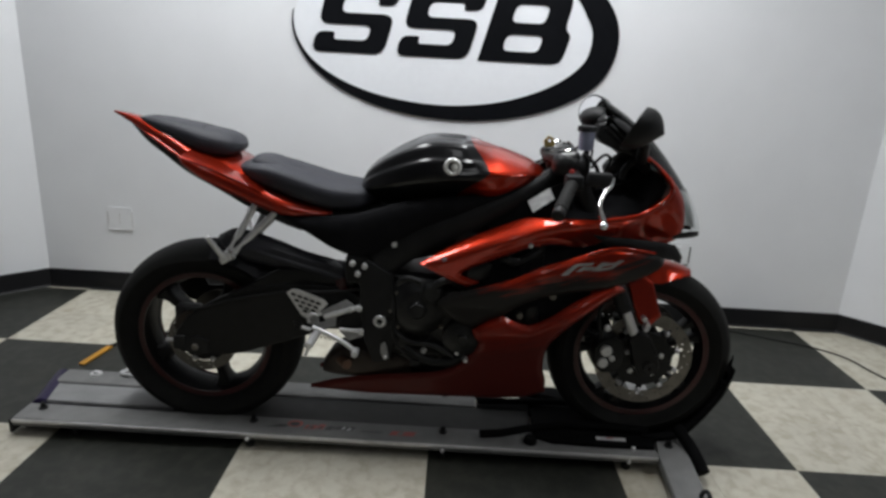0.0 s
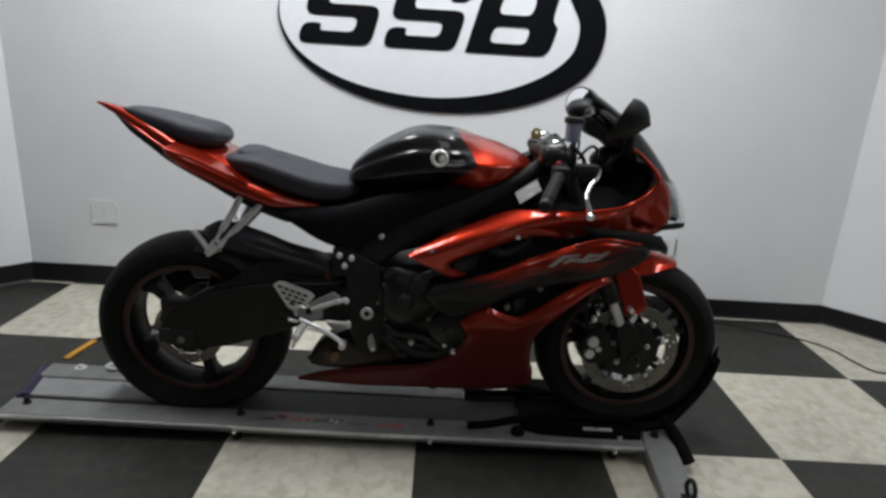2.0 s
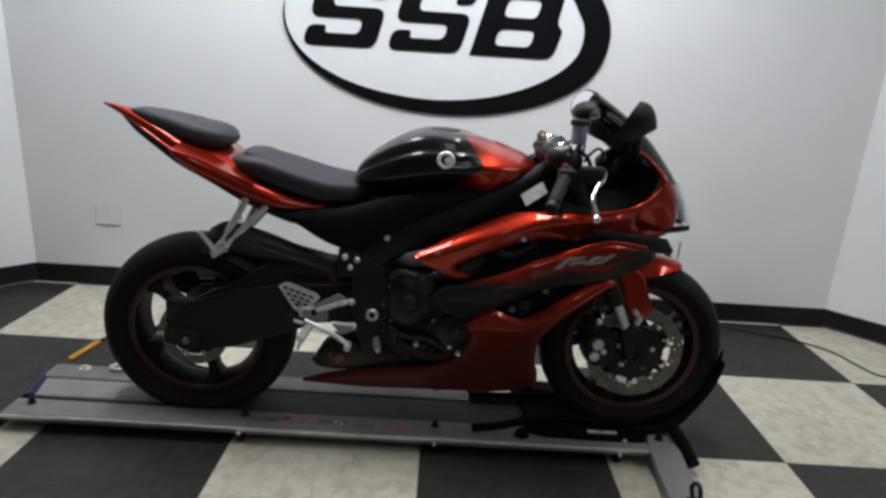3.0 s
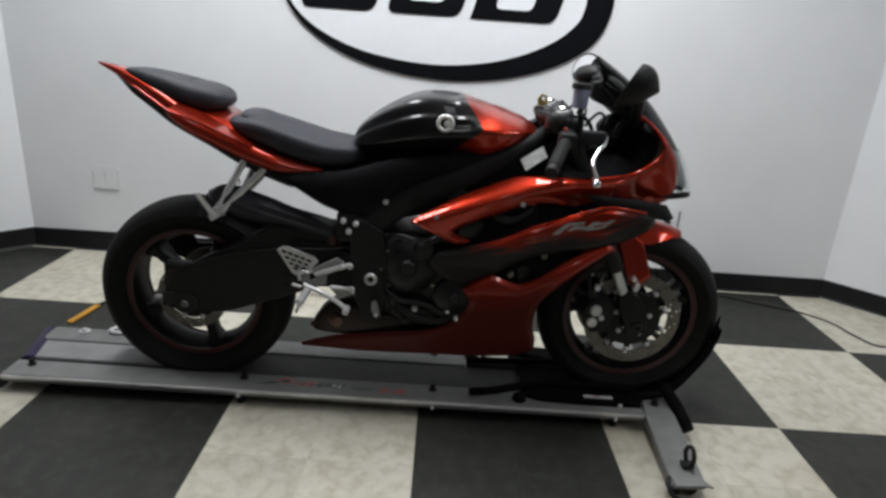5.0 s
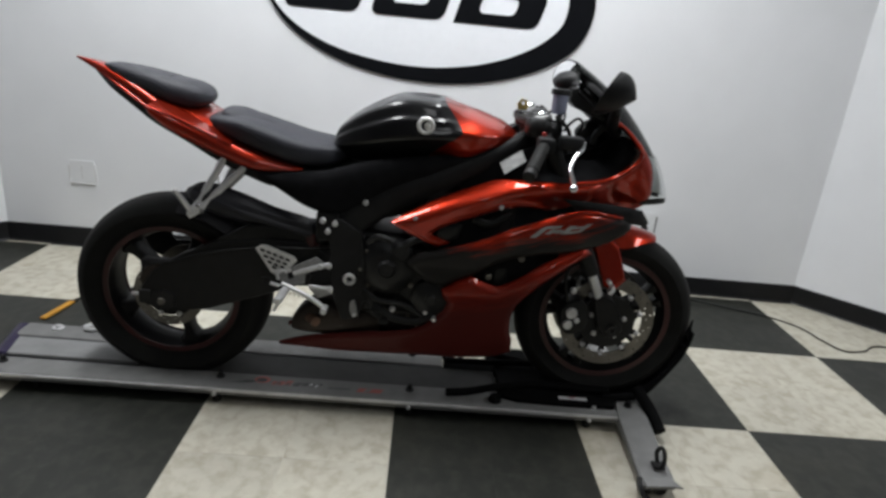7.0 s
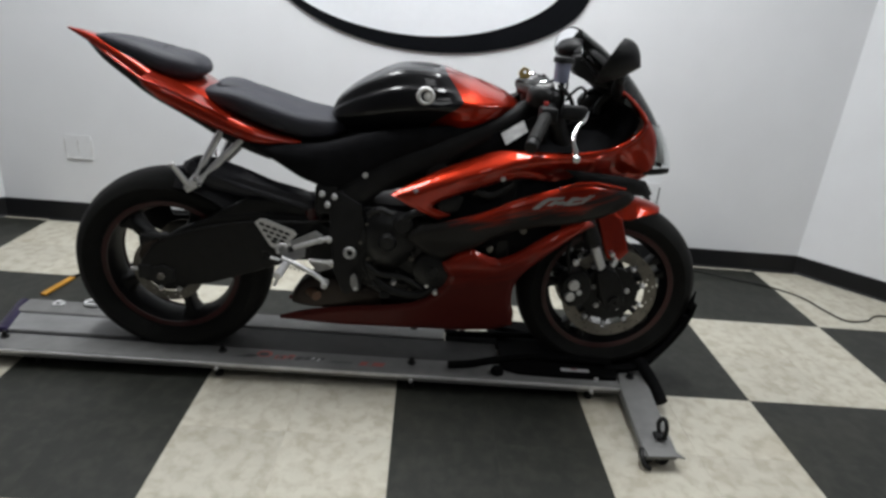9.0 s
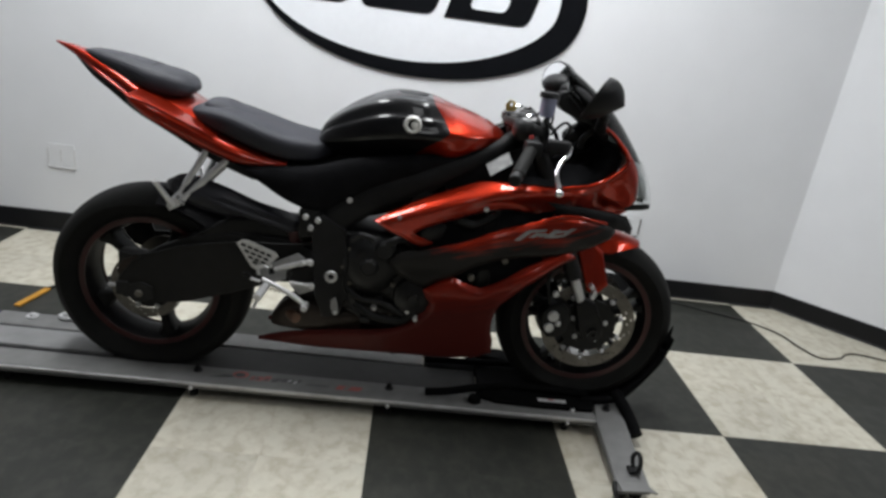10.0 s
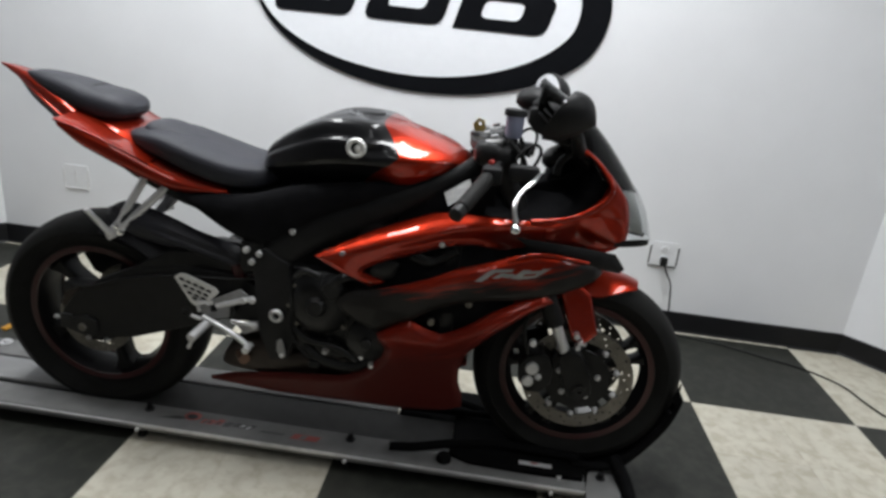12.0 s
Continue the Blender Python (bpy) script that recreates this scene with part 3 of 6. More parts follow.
def tyre_profile(r_out, r_in, half):
    pts = [(r_in, 0.62), (r_in + 0.006, 0.74), (r_in + 0.025, 0.90), (r_out - 0.045, 1.0), (r_out - 0.024, 0.90), (r_out - 0.009, 0.62), (r_out - 0.002, 0.3), (r_out, 0)]
    right = [(r, half * o) for r, o in pts]
    return right + [(r, -o) for r, o in right[-2::-1]]


def wheel(name, at, r_out, r_in, half, spoke_turn, spread=(0.0,), slim=1.0):
    """A cast wheel: rubber tyre, black rim with a red stripe, five spokes or pairs of them, and a hub."""
    cx, cz = at
    w = new(name)
    w.parent = bike
    tagged(w, "black cast wheel with a thin red rim stripe")
    c = (cx, 0, cz)
    part("tyre", lathe(tyre_profile(r_out, r_in, half), c, 96), RUBBER, w, "worn black rubber tyre")
    h = half * 0.70
    prof = [(r_in + 0.002, h), (r_in + 0.004, h - 0.004), (r_in - 0.010, h * 0.55), (r_in - 0.022, 0), (r_in - 0.010, -h * 0.55), (r_in + 0.004, -h + 0.004), (r_in + 0.002, -h), (r_in - 0.010, -h), (r_in - 0.022, -h * 0.6), (r_in - 0.034, 0), (r_in - 0.022, h * 0.6), (r_in - 0.010, h)]
    part("rim", lathe(prof, c, 96), RIM, w)
    for s in (-1, 1):
        part("rim_stripe", lathe([(r_in - 0.001, s * (h + 0.0016)), (r_in - 0.017, s * (h + 0.0006)), (r_in - 0.017, s * (h - 0.003)), (r_in - 0.001, s * (h - 0.002))], c, 96), STRIPE, w, "dark red rim stripe")
    for turn in [spoke_turn + 72 * k + d for k in range(5) for d in spread]:
        a = radians(turn)
        bm = bmesh.new()
        rows = []
        for u, wide, deep in ((0.03, 0.024, half * 0.50), (0.07, 0.020, half * 0.42), (0.12, 0.016, half * 0.36), (r_in - 0.055, 0.016, half * 0.36), (r_in - 0.036, 0.026, half * 0.40), (r_in - 0.024, 0.040, half * 0.42)):
            row = []
            for sx, sy in ((1, 0.6), (0.6, 1), (-0.6, 1), (-1, 0.6), (-1, -0.6), (-0.6, -1), (0.6, -1), (1, -0.6)):
                px, pz = u * math.cos(a) - sx * slim * wide * math.sin(a), u * math.sin(a) + sx * slim * wide * math.cos(a)
                row.append(bm.verts.new((cx + px, sy * deep, cz + pz)))
            rows.append(row)
        grid_faces(bm, rows, True)
        bm.faces.new(rows[0])
        bm.faces.new(rows[-1])
        part("spoke", bm, RIM, w)
    part("hub", lathe([(0.016, half * 0.85), (0.034, half * 0.85), (0.045, half * 0.55), (0.048, 0), (0.045, -half * 0.55), (0.034, -half * 0.85), (0.016, -half * 0.85)], c, 40), SATIN, w)
    return w


def disc(parent, at, y, r_out, r_in, carrier, petals=10):
    """A drilled brake disc on a dark carrier with bobbins."""
    cx, cz = at
    bm = bmesh.new()
    count, radii = petals * 12, (r_in, r_in + 0.30 * (r_out - r_in), r_in + 0.44 * (r_out - r_in), r_in + 0.66 * (r_out - r_in), r_in + 0.80 * (r_out - r_in), r_out)
    rings = []
    for r in radii:
        rings.append([bm.verts.new((cx + r * math.cos(2 * math.pi * k / count), y - 0.0025, cz + r * math.sin(2 * math.pi * k / count))) for k in range(count)])
    for q in range(5):
        for k in range(count):
            if (q == 1 and k % 6 == 2) or (q == 3 and k % 6 == 4) or (q == 0 and k % 12 in (5, 6)):
                continue
            bm.faces.new((rings[q][k], rings[q][(k + 1) % count], rings[q + 1][(k + 1) % count], rings[q + 1][k]))
    ext = bmesh.ops.extrude_face_region(bm, geom=list(bm.faces))
    bmesh.ops.translate(bm, verts=[v for v in ext["geom"] if isinstance(v, bmesh.types.BMVert)], vec=(0, 0.005, 0))
    part("brake_disc", bm, STEEL, parent, "grey steel drilled brake disc")
    outline, n = [], petals * 12
    for k in range(n):
        a = 2 * math.pi * k / n
        r = carrier if k % 12 not in (5, 6, 7) else r_in + 0.002
        outline.append((cx + r * math.cos(a), cz + r * math.sin(a)))
    hole = [(cx + carrier * 0.45 * math.cos(2 * math.pi * k / 24), cz + carrier * 0.45 * math.sin(2 * math.pi * k / 24)) for k in range(24)]
    part("disc_carrier", plate(outline, y - 0.004, y + 0.004, holes=[hole], bevel=0), SATIN, parent)
    side = -1 if y < 0 else 1
    for k in range(5):
        a = 2 * math.pi * (k + 0.2) / 5
        part("rotor_bolt", hexbolt((cx + carrier * 0.62 * math.cos(a), y + side * 0.004, cz + carrier * 0.62 * math.sin(a)), 0.0065, 0.009, side), ALU, parent)
    for k in range(petals):
        a = 2 * math.pi * (k + 0.5) / petals
        x, z = cx + (r_in - 0.006) * math.cos(a), cz + (r_in - 0.006) * math.sin(a)
        # pale diffuse colour stands in for the glint of the metal bobbins
        part("bobbin", lathe([(0.0005, -0.0105), (0.004, -0.0098), (0.0075, -0.0072), (0.0088, -0.003), (0.0088, 0.003), (0.0075, 0.0072), (0.004, 0.0098), (0.0005, 0.0105)], (x, y, z), 12), WHITEINK, parent, "disc bobbin, coloured pale in place of its glint")


rear_wheel = wheel("rear_wheel", REAR, 0.308, 0.217, 0.090, REAR_SPOKE)
front_wheel = wheel("front_wheel", FRONT, 0.298, 0.218, 0.060, FRONT_SPOKE, (-8.5, 8.5), 0.55)
disc(front_wheel, FRONT, -0.066, 0.155, 0.116, 0.092)
disc(front_wheel, FRONT, 0.066, 0.155, 0.116, 0.092)
disc(rear_wheel, REAR, -0.080, 0.110, 0.080, 0.074, 8)
part("sprocket", lathe([(0.05, 0.085), (0.105, 0.085), (0.105, 0.091), (0.05, 0.091)], (REAR[0], 0, REAR[1]), 45), STEEL, rear_wheel)

# swingarm, axle, chain adjusters
part("chain_guard", plate([(-0.905, 0.478), (-0.80, 0.484), (-0.785, 0.452), (-0.595, 0.464), (-0.45, 0.52), (-0.45, 0.40), (-0.60, 0.36), (-0.78, 0.37), (-0.86, 0.40)], 0.098, 0.106, bevel=0.003), BLACK, bike, "black chain guard")
swing = new("swingarm")
swing.parent = bike
ARM = [(-0.165, 0.505), (-0.30, 0.560), (-0.45, 0.562), (-0.58, 0.538), (-0.68, 0.490), (-0.765, 0.435), (-0.805, 0.378), (-0.815, 0.345), (-0.795, 0.312), (-0.70, 0.300), (-0.60, 0.316), (-0.47, 0.362), (-0.33, 0.415), (-0.165, 0.425)]
for s in (-1, 1):
    bm = plate(ARM, s * 0.098, s * 0.135, bevel=0.010)
    part("arm_beam", bm, SATIN, swing)
    part("axle_nut", hexbolt((REAR[0], s * 0.135, REAR[1]), 0.012, 0.016, s), STEEL, swing, "dull steel axle nut")
    part("chain_adjuster", box(-0.812, -0.772, s * 0.135 - 0.006, s * 0.135 + 0.006, 0.322, 0.368, 0.005), ENGINE, swing)
part("arm_bridge", box(-0.40, -0.25, -0.10, 0.10, 0.43, 0.52, 0.02), SATIN, swing)
part("brake_line", tube([(-0.775, -0.118, 0.448), (-0.70, -0.145, 0.470), (-0.60, -0.146, 0.505), (-0.45, -0.145, 0.535), (-0.30, -0.142, 0.545), (-0.22, -0.140, 0.56)], 0.0045, n=40, seg=8), HOSE, swing)
for s in (-1, 1):
    part("adjuster_bolt", rod((-0.812, s * 0.118, 0.345), (-0.842, s * 0.118, 0.343), 0.006, seg=12), ALU, swing)
    part("axle_block", plate([(-0.775, 0.318), (-0.770, 0.360), (-0.735, 0.372), (-0.700, 0.358), (-0.702, 0.320), (-0.735, 0.306)], s * 0.133, s * 0.143, bevel=0.003), ENGINE, swing)
part("torque_arm", plate([(-0.812, 0.398), (-0.795, 0.432), (-0.752, 0.452), (-0.735, 0.430), (-0.762, 0.400), (-0.775, 0.372), (-0.802, 0.376)], -0.128, -0.116, bevel=0.003), EXHAUST, swing, "dull brownish brake torque bracket")
TRUSS = [(-0.25, 0.60), (-0.36, 0.615), (-0.48, 0.60), (-0.60, 0.53), (-0.66, 0.46), (-0.60, 0.45), (-0.50, 0.53), (-0.38, 0.56), (-0.25, 0.555)]
part("arm_truss", plate(TRUSS, -0.128, -0.100, bevel=0.009), SATIN, swing)
caliper = new("rear_brake_caliper")
caliper.parent = bike
part("caliper_body", box(-0.815, -0.735, -0.112, -0.066, 0.405, 0.455, 0.010), ENGINE, caliper)
part("caliper_bracket", plate([(-0.80, 0.40), (-0.73, 0.41), (-0.72, 0.36), (-0.77, 0.35)], -0.100, -0.090, bevel=0.003), SATIN, caliper)

# rear hugger over the tyre and the shock
bm = bmesh.new()
rows = []
for k in range(25):
    a = radians(82 - 42 * k / 24)
    r = 0.332 + 0.012 * k / 24
    row = []
    for q in range(11):
        u = -1 + 2 * q / 10
        rr = r - 0.055 * abs(u) ** 3
        row.append((REAR[0] + rr * math.cos(a), 0.098 * u, REAR[1] + rr * math.sin(a)))
    rows.append(row)
up = [[bm.verts.new(p) for p in row] for row in rows]
dn = [[bm.verts.new((p[0] * 0.988 + REAR[0] * 0.012, p[1] * 0.96, p[2] * 0.988 + REAR[1] * 0.012)) for p in row] for row in rows]
grid_faces(bm, up)
grid_faces(bm, dn)
for a, b in ((up[0], dn[0]), (up[-1], dn[-1]), ([r[0] for r in up], [r[0] for r in dn]), ([r[-1] for r in up], [r[-1] for r in dn])):
    for i in range(len(a) - 1):
        bm.faces.new((a[i], a[i + 1], b[i + 1], b[i]))
part("rear_hugger", bm, SLATE, bike, "black plastic rear hugger")
SIDE_HI = [(-0.665, 0.690), (-0.610, 0.712), (-0.50, 0.688), (-0.40, 0.655), (-0.30, 0.630), (-0.262, 0.595)]
SIDE_LO = [(-0.655, 0.660), (-0.585, 0.618), (-0.50, 0.600), (-0.40, 0.588), (-0.32, 0.575), (-0.275, 0.560)]
part("hugger_side", panel(SIDE_HI, SIDE_LO, lambda x, z: 0.125 - 0.25 * max(0, z - 0.66), -1, n=30, m=7, lip=0.02, crown=0.006), SLATE, bike)
part("hugger_rib", tube([(-0.640, -0.112, 0.690), (-0.52, -0.122, 0.645), (-0.40, -0.124, 0.612), (-0.29, -0.124, 0.585)], 0.012, n=20), SLATE, bike)
shock = new("rear_shock")
shock.parent = bike
part("shock_body", rod((-0.27, -0.02, 0.47), (-0.245, -0.02, 0.70), 0.022), ENGINE, shock)
helix = [(-0.262 + 0.020 * k / 90 + 0.034 * math.cos(k * 0.5), -0.02 + 0.034 * math.sin(k * 0.5), 0.49 + 0.15 * k / 90) for k in range(91)]
part("spring", tube(helix, 0.006, n=220, seg=6), STRIPE, shock, "dark red coil spring")
part("reservoir", rod((-0.292, -0.115, 0.585), (-0.282, -0.115, 0.505), 0.020), STRIPE, shock, "dark reddish shock reservoir")

# frame spars, pivot plates, subframe cover
FR_HI = [(-0.225, 0.625), (-0.175, 0.690), (-0.06, 0.765), (0.06, 0.815), (0.19, 0.875), (0.285, 0.925), (0.365, 0.985)]
FR_LO = [(-0.205, 0.560), (-0.125, 0.620), (-0.03, 0.690), (0.08, 0.745), (0.20, 0.810), (0.31, 0.865), (0.405, 0.925)]
FRAME_W = lambda x, z: 0.150 - 0.075 * max(0, (x - 0.1) / 0.3) ** 1.3
for s in (-1, 1):
    part("frame_spar", panel(FR_HI, FR_LO, FRAME_W, s, n=40, m=10, lip=0.012, thick=0.03, crown=0.003), FRAMEBLACK, bike, "satin black aluminium frame spar")
    PIV = [(-0.235, 0.62), (-0.205, 0.655), (-0.135, 0.615), (-0.118, 0.52), (-0.112, 0.42), (-0.135, 0.335), (-0.185, 0.325), (-0.215, 0.40), (-0.225, 0.50)]
    part("pivot_plate", plate(PIV, s * 0.125, s * 0.160, bevel=0.005), FRAMEBLACK, bike)
    part("pivot_ring", lathe([(0.010, s * 0.160), (0.017, s * 0.160), (0.020, s * 0.166), (0.017, s * 0.172), (0.010, s * 0.172)], (-0.166, 0, 0.467), 28), ALU, bike, "bright swingarm pivot ring")
part("steering_head", rod((0.372, 0, 0.86), (0.345, 0, 1.0), 0.045, seg=24), SATIN, bike)

# side covers under tank and seat
CV_HI = [(-0.475, 0.765), (-0.36, 0.772), (-0.25, 0.787), (-0.12, 0.829), (0.03, 0.854), (0.15, 0.871), (0.25, 0.905)]
CV_LO = [(-0.455, 0.750), (-0.39, 0.715), (-0.30, 0.670), (-0.20, 0.660), (-0.06, 0.745), (0.08, 0.805), (0.22, 0.880)]
for s in (-1, 1):
    part("side_cover", panel(CV_HI, CV_LO, lambda x, z: 0.120 + 0.034 * math.sin(max(0, min(1, (x + 0.47) / 0.72)) * math.pi), s, n=40, m=8, lip=0.016, crown=0.004), LINER, bike, "matt black side cover")
part("subframe", loft([(-0.70, 0.835, 0.90, 0.045, 0.5), (-0.55, 0.775, 0.87, 0.07, 0.5), (-0.40, 0.70, 0.80, 0.085, 0.5), (-0.22, 0.62, 0.80, 0.095, 0.5), (-0.05, 0.64, 0.82, 0.10, 0.5), (0.12, 0.70, 0.84, 0.09, 0.5)], n=24, power=4), BLACK, bike)

# engine
engine = new("engine")
engine.parent = bike
tagged(engine, "dark grey four cylinder engine")
part("crankcase", loft([(-0.20, 0.36, 0.58, 0.10, 0.5), (-0.12, 0.33, 0.60, 0.135, 0.5), (0.02, 0.32, 0.60, 0.145, 0.5), (0.14, 0.33, 0.58, 0.14, 0.5), (0.22, 0.36, 0.52, 0.12, 0.5)], n=24, power=5), ENGINE, engine)
bm = box(-0.01, 0.22, -0.15, 0.15, 0.56, 0.74, 0.02)
bmesh.ops.rotate(bm, verts=bm.verts, cent=(0.1, 0, 0.6), matrix=Matrix.Rotation(radians(28), 3, "Y"))
part("cylinder_block", bm, ENGINE, engine)
part("clutch_cover", lathe([(0.001, -0.178), (0.045, -0.178), (0.062, -0.172), (0.080, -0.160), (0.092, -0.150), (0.094, -0.130), (0.001, -0.130)], (-0.055, 0, 0.515), 48), ENGINE, engine, "round clutch cover")
for k in range(8):
    a = radians(45 * k + 20)
    part("cover_bolt", hexbolt((-0.055 + 0.086 * math.cos(a), -0.150, 0.515 + 0.086 * math.sin(a)), 0.006, 0.012), SATIN, engine)
part("clutch_boss", lathe([(0.001, -0.190), (0.020, -0.190), (0.026, -0.184), (0.030, -0.176), (0.001, -0.176)], (-0.055, 0, 0.515), 28), ENGINE, engine)
part("alternator_cover", lathe([(0.001, -0.172), (0.035, -0.172), (0.058, -0.160), (0.064, -0.135), (0.001, -0.135)], (0.085, 0, 0.425), 40), ENGINE, engine)
part("water_pump", lathe([(0.001, -0.190), (0.022, -0.190), (0.032, -0.182), (0.036, -0.160), (0.001, -0.160)], (-0.012, 0, 0.572), 30), ENGINE, engine, "round water pump cover")
part("pump_pipe", tube([(-0.012, -0.178, 0.585), (0.015, -0.182, 0.610), (0.050, -0.172, 0.615), (0.085, -0.150, 0.600)], 0.013, n=20, seg=12), ENGINE, engine)
part("cable_guide", tube([(-0.115, -0.165, 0.590), (-0.085, -0.180, 0.615), (-0.045, -0.182, 0.605)], 0.009, n=16, seg=10), ENGINE, engine)
part("case_rib", tube([(-0.135, -0.150, 0.445), (-0.08, -0.158, 0.405), (0.0, -0.160, 0.395), (0.06, -0.155, 0.36)], 0.010, n=24, seg=10), ENGINE, engine)
part("sight_glass", lathe([(0.001, -0.158), (0.011, -0.158), (0.015, -0.152), (0.001, -0.150)], (-0.02, 0, 0.405), 20), GLOSS, engine)
for ex, ey, ez, er in ((-0.118, -0.152, 0.560, 0.006), (-0.135, -0.150, 0.500, 0.006), (-0.110, -0.152, 0.450, 0.006), (0.020, -0.158, 0.460, 0.006), (0.045, -0.158, 0.520, 0.0055), (0.052, -0.158, 0.560, 0.0055), (0.118, -0.148, 0.470, 0.0055), (0.132, -0.146, 0.410, 0.0055), (0.020, -0.152, 0.352, 0.006), (0.140, -0.140, 0.370, 0.006), (-0.065, -0.155, 0.352, 0.006)):
    part("case_bolt", hexbolt((ex, ey, ez), er, 0.012), STEEL, engine)
part("sensor_cable", tube([(-0.14, -0.155, 0.600), (-0.120, -0.170, 0.520), (-0.128, -0.168, 0.440), (-0.10, -0.165, 0.380), (-0.05, -0.168, 0.340)], 0.004, n=36, seg=8), HOSE, engine)
part("sensor_plug", box(-0.070, -0.040, -0.178, -0.160, 0.330, 0.350, 0.004), BLACK, engine)
part("dipstick_cap", rod((0.085, -0.160, 0.425), (0.085, -0.182, 0.425), 0.018, seg=10), ENGINE, engine)
part("oil_pan", loft([(-0.16, 0.285, 0.36, 0.08, 0.6), (0.0, 0.272, 0.36, 0.11, 0.6), (0.15, 0.285, 0.36, 0.10, 0.6)], n=14, power=5), ENGINE, engine)
part("water_hose", tube([(-0.09, -0.15, 0.385), (-0.03, -0.165, 0.352), (0.06, -0.16, 0.345), (0.11, -0.14, 0.40)], 0.013, n=24), HOSE, engine)
part("radiator", box(0.27, 0.31, -0.155, 0.155, 0.40, 0.76, 0.008), SATIN, engine)
for at in ((-0.03, 0.375), (0.045, 0.335), (0.10, 0.352), (0.072, 0.375)):
    part("case_bolt", hexbolt((at[0], -0.150, at[1]), 0.007, 0.016), ALU, engine)
for at in ((-0.215, -0.150, 0.637), (-0.235, -0.150, 0.612), (-0.252, -0.145, 0.642)):
    part("linkage_bolt", rod(at, (at[0], at[1] - 0.018, at[2]), 0.0085, seg=14), ALU, engine, "bright round bolt head")
part("linkage_block", box(-0.275, -0.205, -0.150, -0.115, 0.575, 0.665, 0.012), SATIN, engine)
part("cover_bolt", rod((-0.130, -0.135, 0.706), (-0.130, -0.155, 0.706), 0.0085, seg=16), ALU, bike, "bright round bolt head")

# stubby exhaust
part("muffler", loft([(-0.385, 0.235, 0.275, 0.030, 0.5), (-0.35, 0.230, 0.325, 0.050, 0.5), (-0.29, 0.228, 0.352, 0.060, 0.5), (-0.18, 0.232, 0.335, 0.06, 0.5), (-0.10, 0.25, 0.32, 0.05, 0.5)], n=26, power=2.8), EXHAUST, bike, "short brownish steel exhaust under the engine").location = (0.03, -0.050, 0.004)
part("exhaust_collector", loft([(-0.22, 0.245, 0.345, 0.075, 0.5), (-0.12, 0.235, 0.345, 0.08, 0.5), (0.0, 0.235, 0.33, 0.085, 0.5), (0.12, 0.24, 0.33, 0.085, 0.5), (0.20, 0.26, 0.33, 0.08, 0.5)], n=16, power=4), SATIN, bike)
part("exhaust_tip", tube([(-0.300, -0.085, 0.296), (-0.280, -0.118, 0.300), (-0.268, -0.134, 0.300)], 0.016, n=14, seg=18), BROWN, bike, "heat browned exhaust tip")

# tank
TANK = [(-0.244, 0.826, 0.862, 0.050), (-0.228, 0.818, 0.902, 0.080), (-0.19, 0.812, 0.938, 0.105), (-0.13, 0.814, 0.976, 0.130), (-0.06, 0.826, 1.007, 0.150), (0.00, 0.836, 1.015, 0.160), (0.08, 0.846, 1.010, 0.163), (0.15, 0.856, 0.995, 0.158), (0.20, 0.868, 0.981, 0.142), (0.25, 0.886, 0.964, 0.114), (0.285, 0.902, 0.945, 0.082), (0.302, 0.918, 0.934, 0.04)]
TANK_FINE = cr(TANK, 120)
# outline of the tank's cross-section: share of the half width, share of the height
TANK_SIDE = [(0.0, 0.0), (0.48, 0.0), (0.58, 0.008), (0.65, 0.05), (0.78, 0.17), (0.90, 0.28), (0.995, 0.37), (1.032, 0.415), (1.034, 0.46), (1.030, 0.52), (1.018, 0.60), (1.010, 0.655), (1.000, 0.690), (0.968, 0.715), (0.930, 0.735), (0.905, 0.79), (0.870, 0.87), (0.820, 0.93), (0.72, 0.968), (0.52, 0.988), (0.28, 0.997), (0.0, 1.0)]
TANK_RING = [(w, h) for w, h in cr(TANK_SIDE, 56)]
TANK_RING = TANK_RING + [(-w, h) for w, h in TANK_RING[-2:0:-1]]


def tank_at(x, ring):
    lo, hi, wide = (np.interp(x, TANK_FINE[:, 0], TANK_FINE[:, i]) for i in (1, 2, 3))
    scoop = 0.010 * math.exp(-((x - 0.060) / 0.042) ** 2 - ((ring[1] - 0.60) / 0.085) ** 2)
    share = ring[0]
    k = max(0.0, min(1.0, (x - 0.055) / 0.10))
    if ring[1] > 0.03:
        # towards the front the flank stands upright and one flat slope rises above the widest line
        front = math.copysign(float(np.interp(ring[1], (0.03, 0.05, 0.20, 0.35, 0.50, 0.53, 0.60, 0.70, 0.80, 0.90, 0.97, 1.0), (0.70, 0.86, 0.95, 0.995, 1.025, 1.028, 0.965, 0.835, 0.665, 0.445, 0.22, 0.0))), share)
        share += (front - share) * k * k * (3 - 2 * k)
    return (x, wide * share - math.copysign(scoop, share) * (abs(share) > 0.5), lo + (hi - lo) * ring[1])


def tank_seam(h):
    """Where the black half of the tank meets the red half, by share of the height."""
    return float(np.interp(h, (0, 0.10, 0.25, 0.42, 0.54, 0.62, 0.75, 0.88, 1.0), (0.034, 0.045, 0.075, 0.115, 0.134, 0.130, 0.114, 0.096, 0.078)))


def tank_half(x_from, x_to, n, grow):
    bm = bmesh.new()
    rows = []
    for i in range(n):
        row = []
        for w, h in TANK_RING:
            a = x_from if x_from is not None else tank_seam(h)
            c = x_to if x_to is not None else tank_seam(h)
            p = tank_at(a + (c - a) * i / (n - 1), (w * grow, h))
            row.append(bm.verts.new(p))
        rows.append(row)
    grid_faces(bm, rows, True)
    bm.faces.new(rows[0])
    bm.faces.new(rows[-1])
    return bm


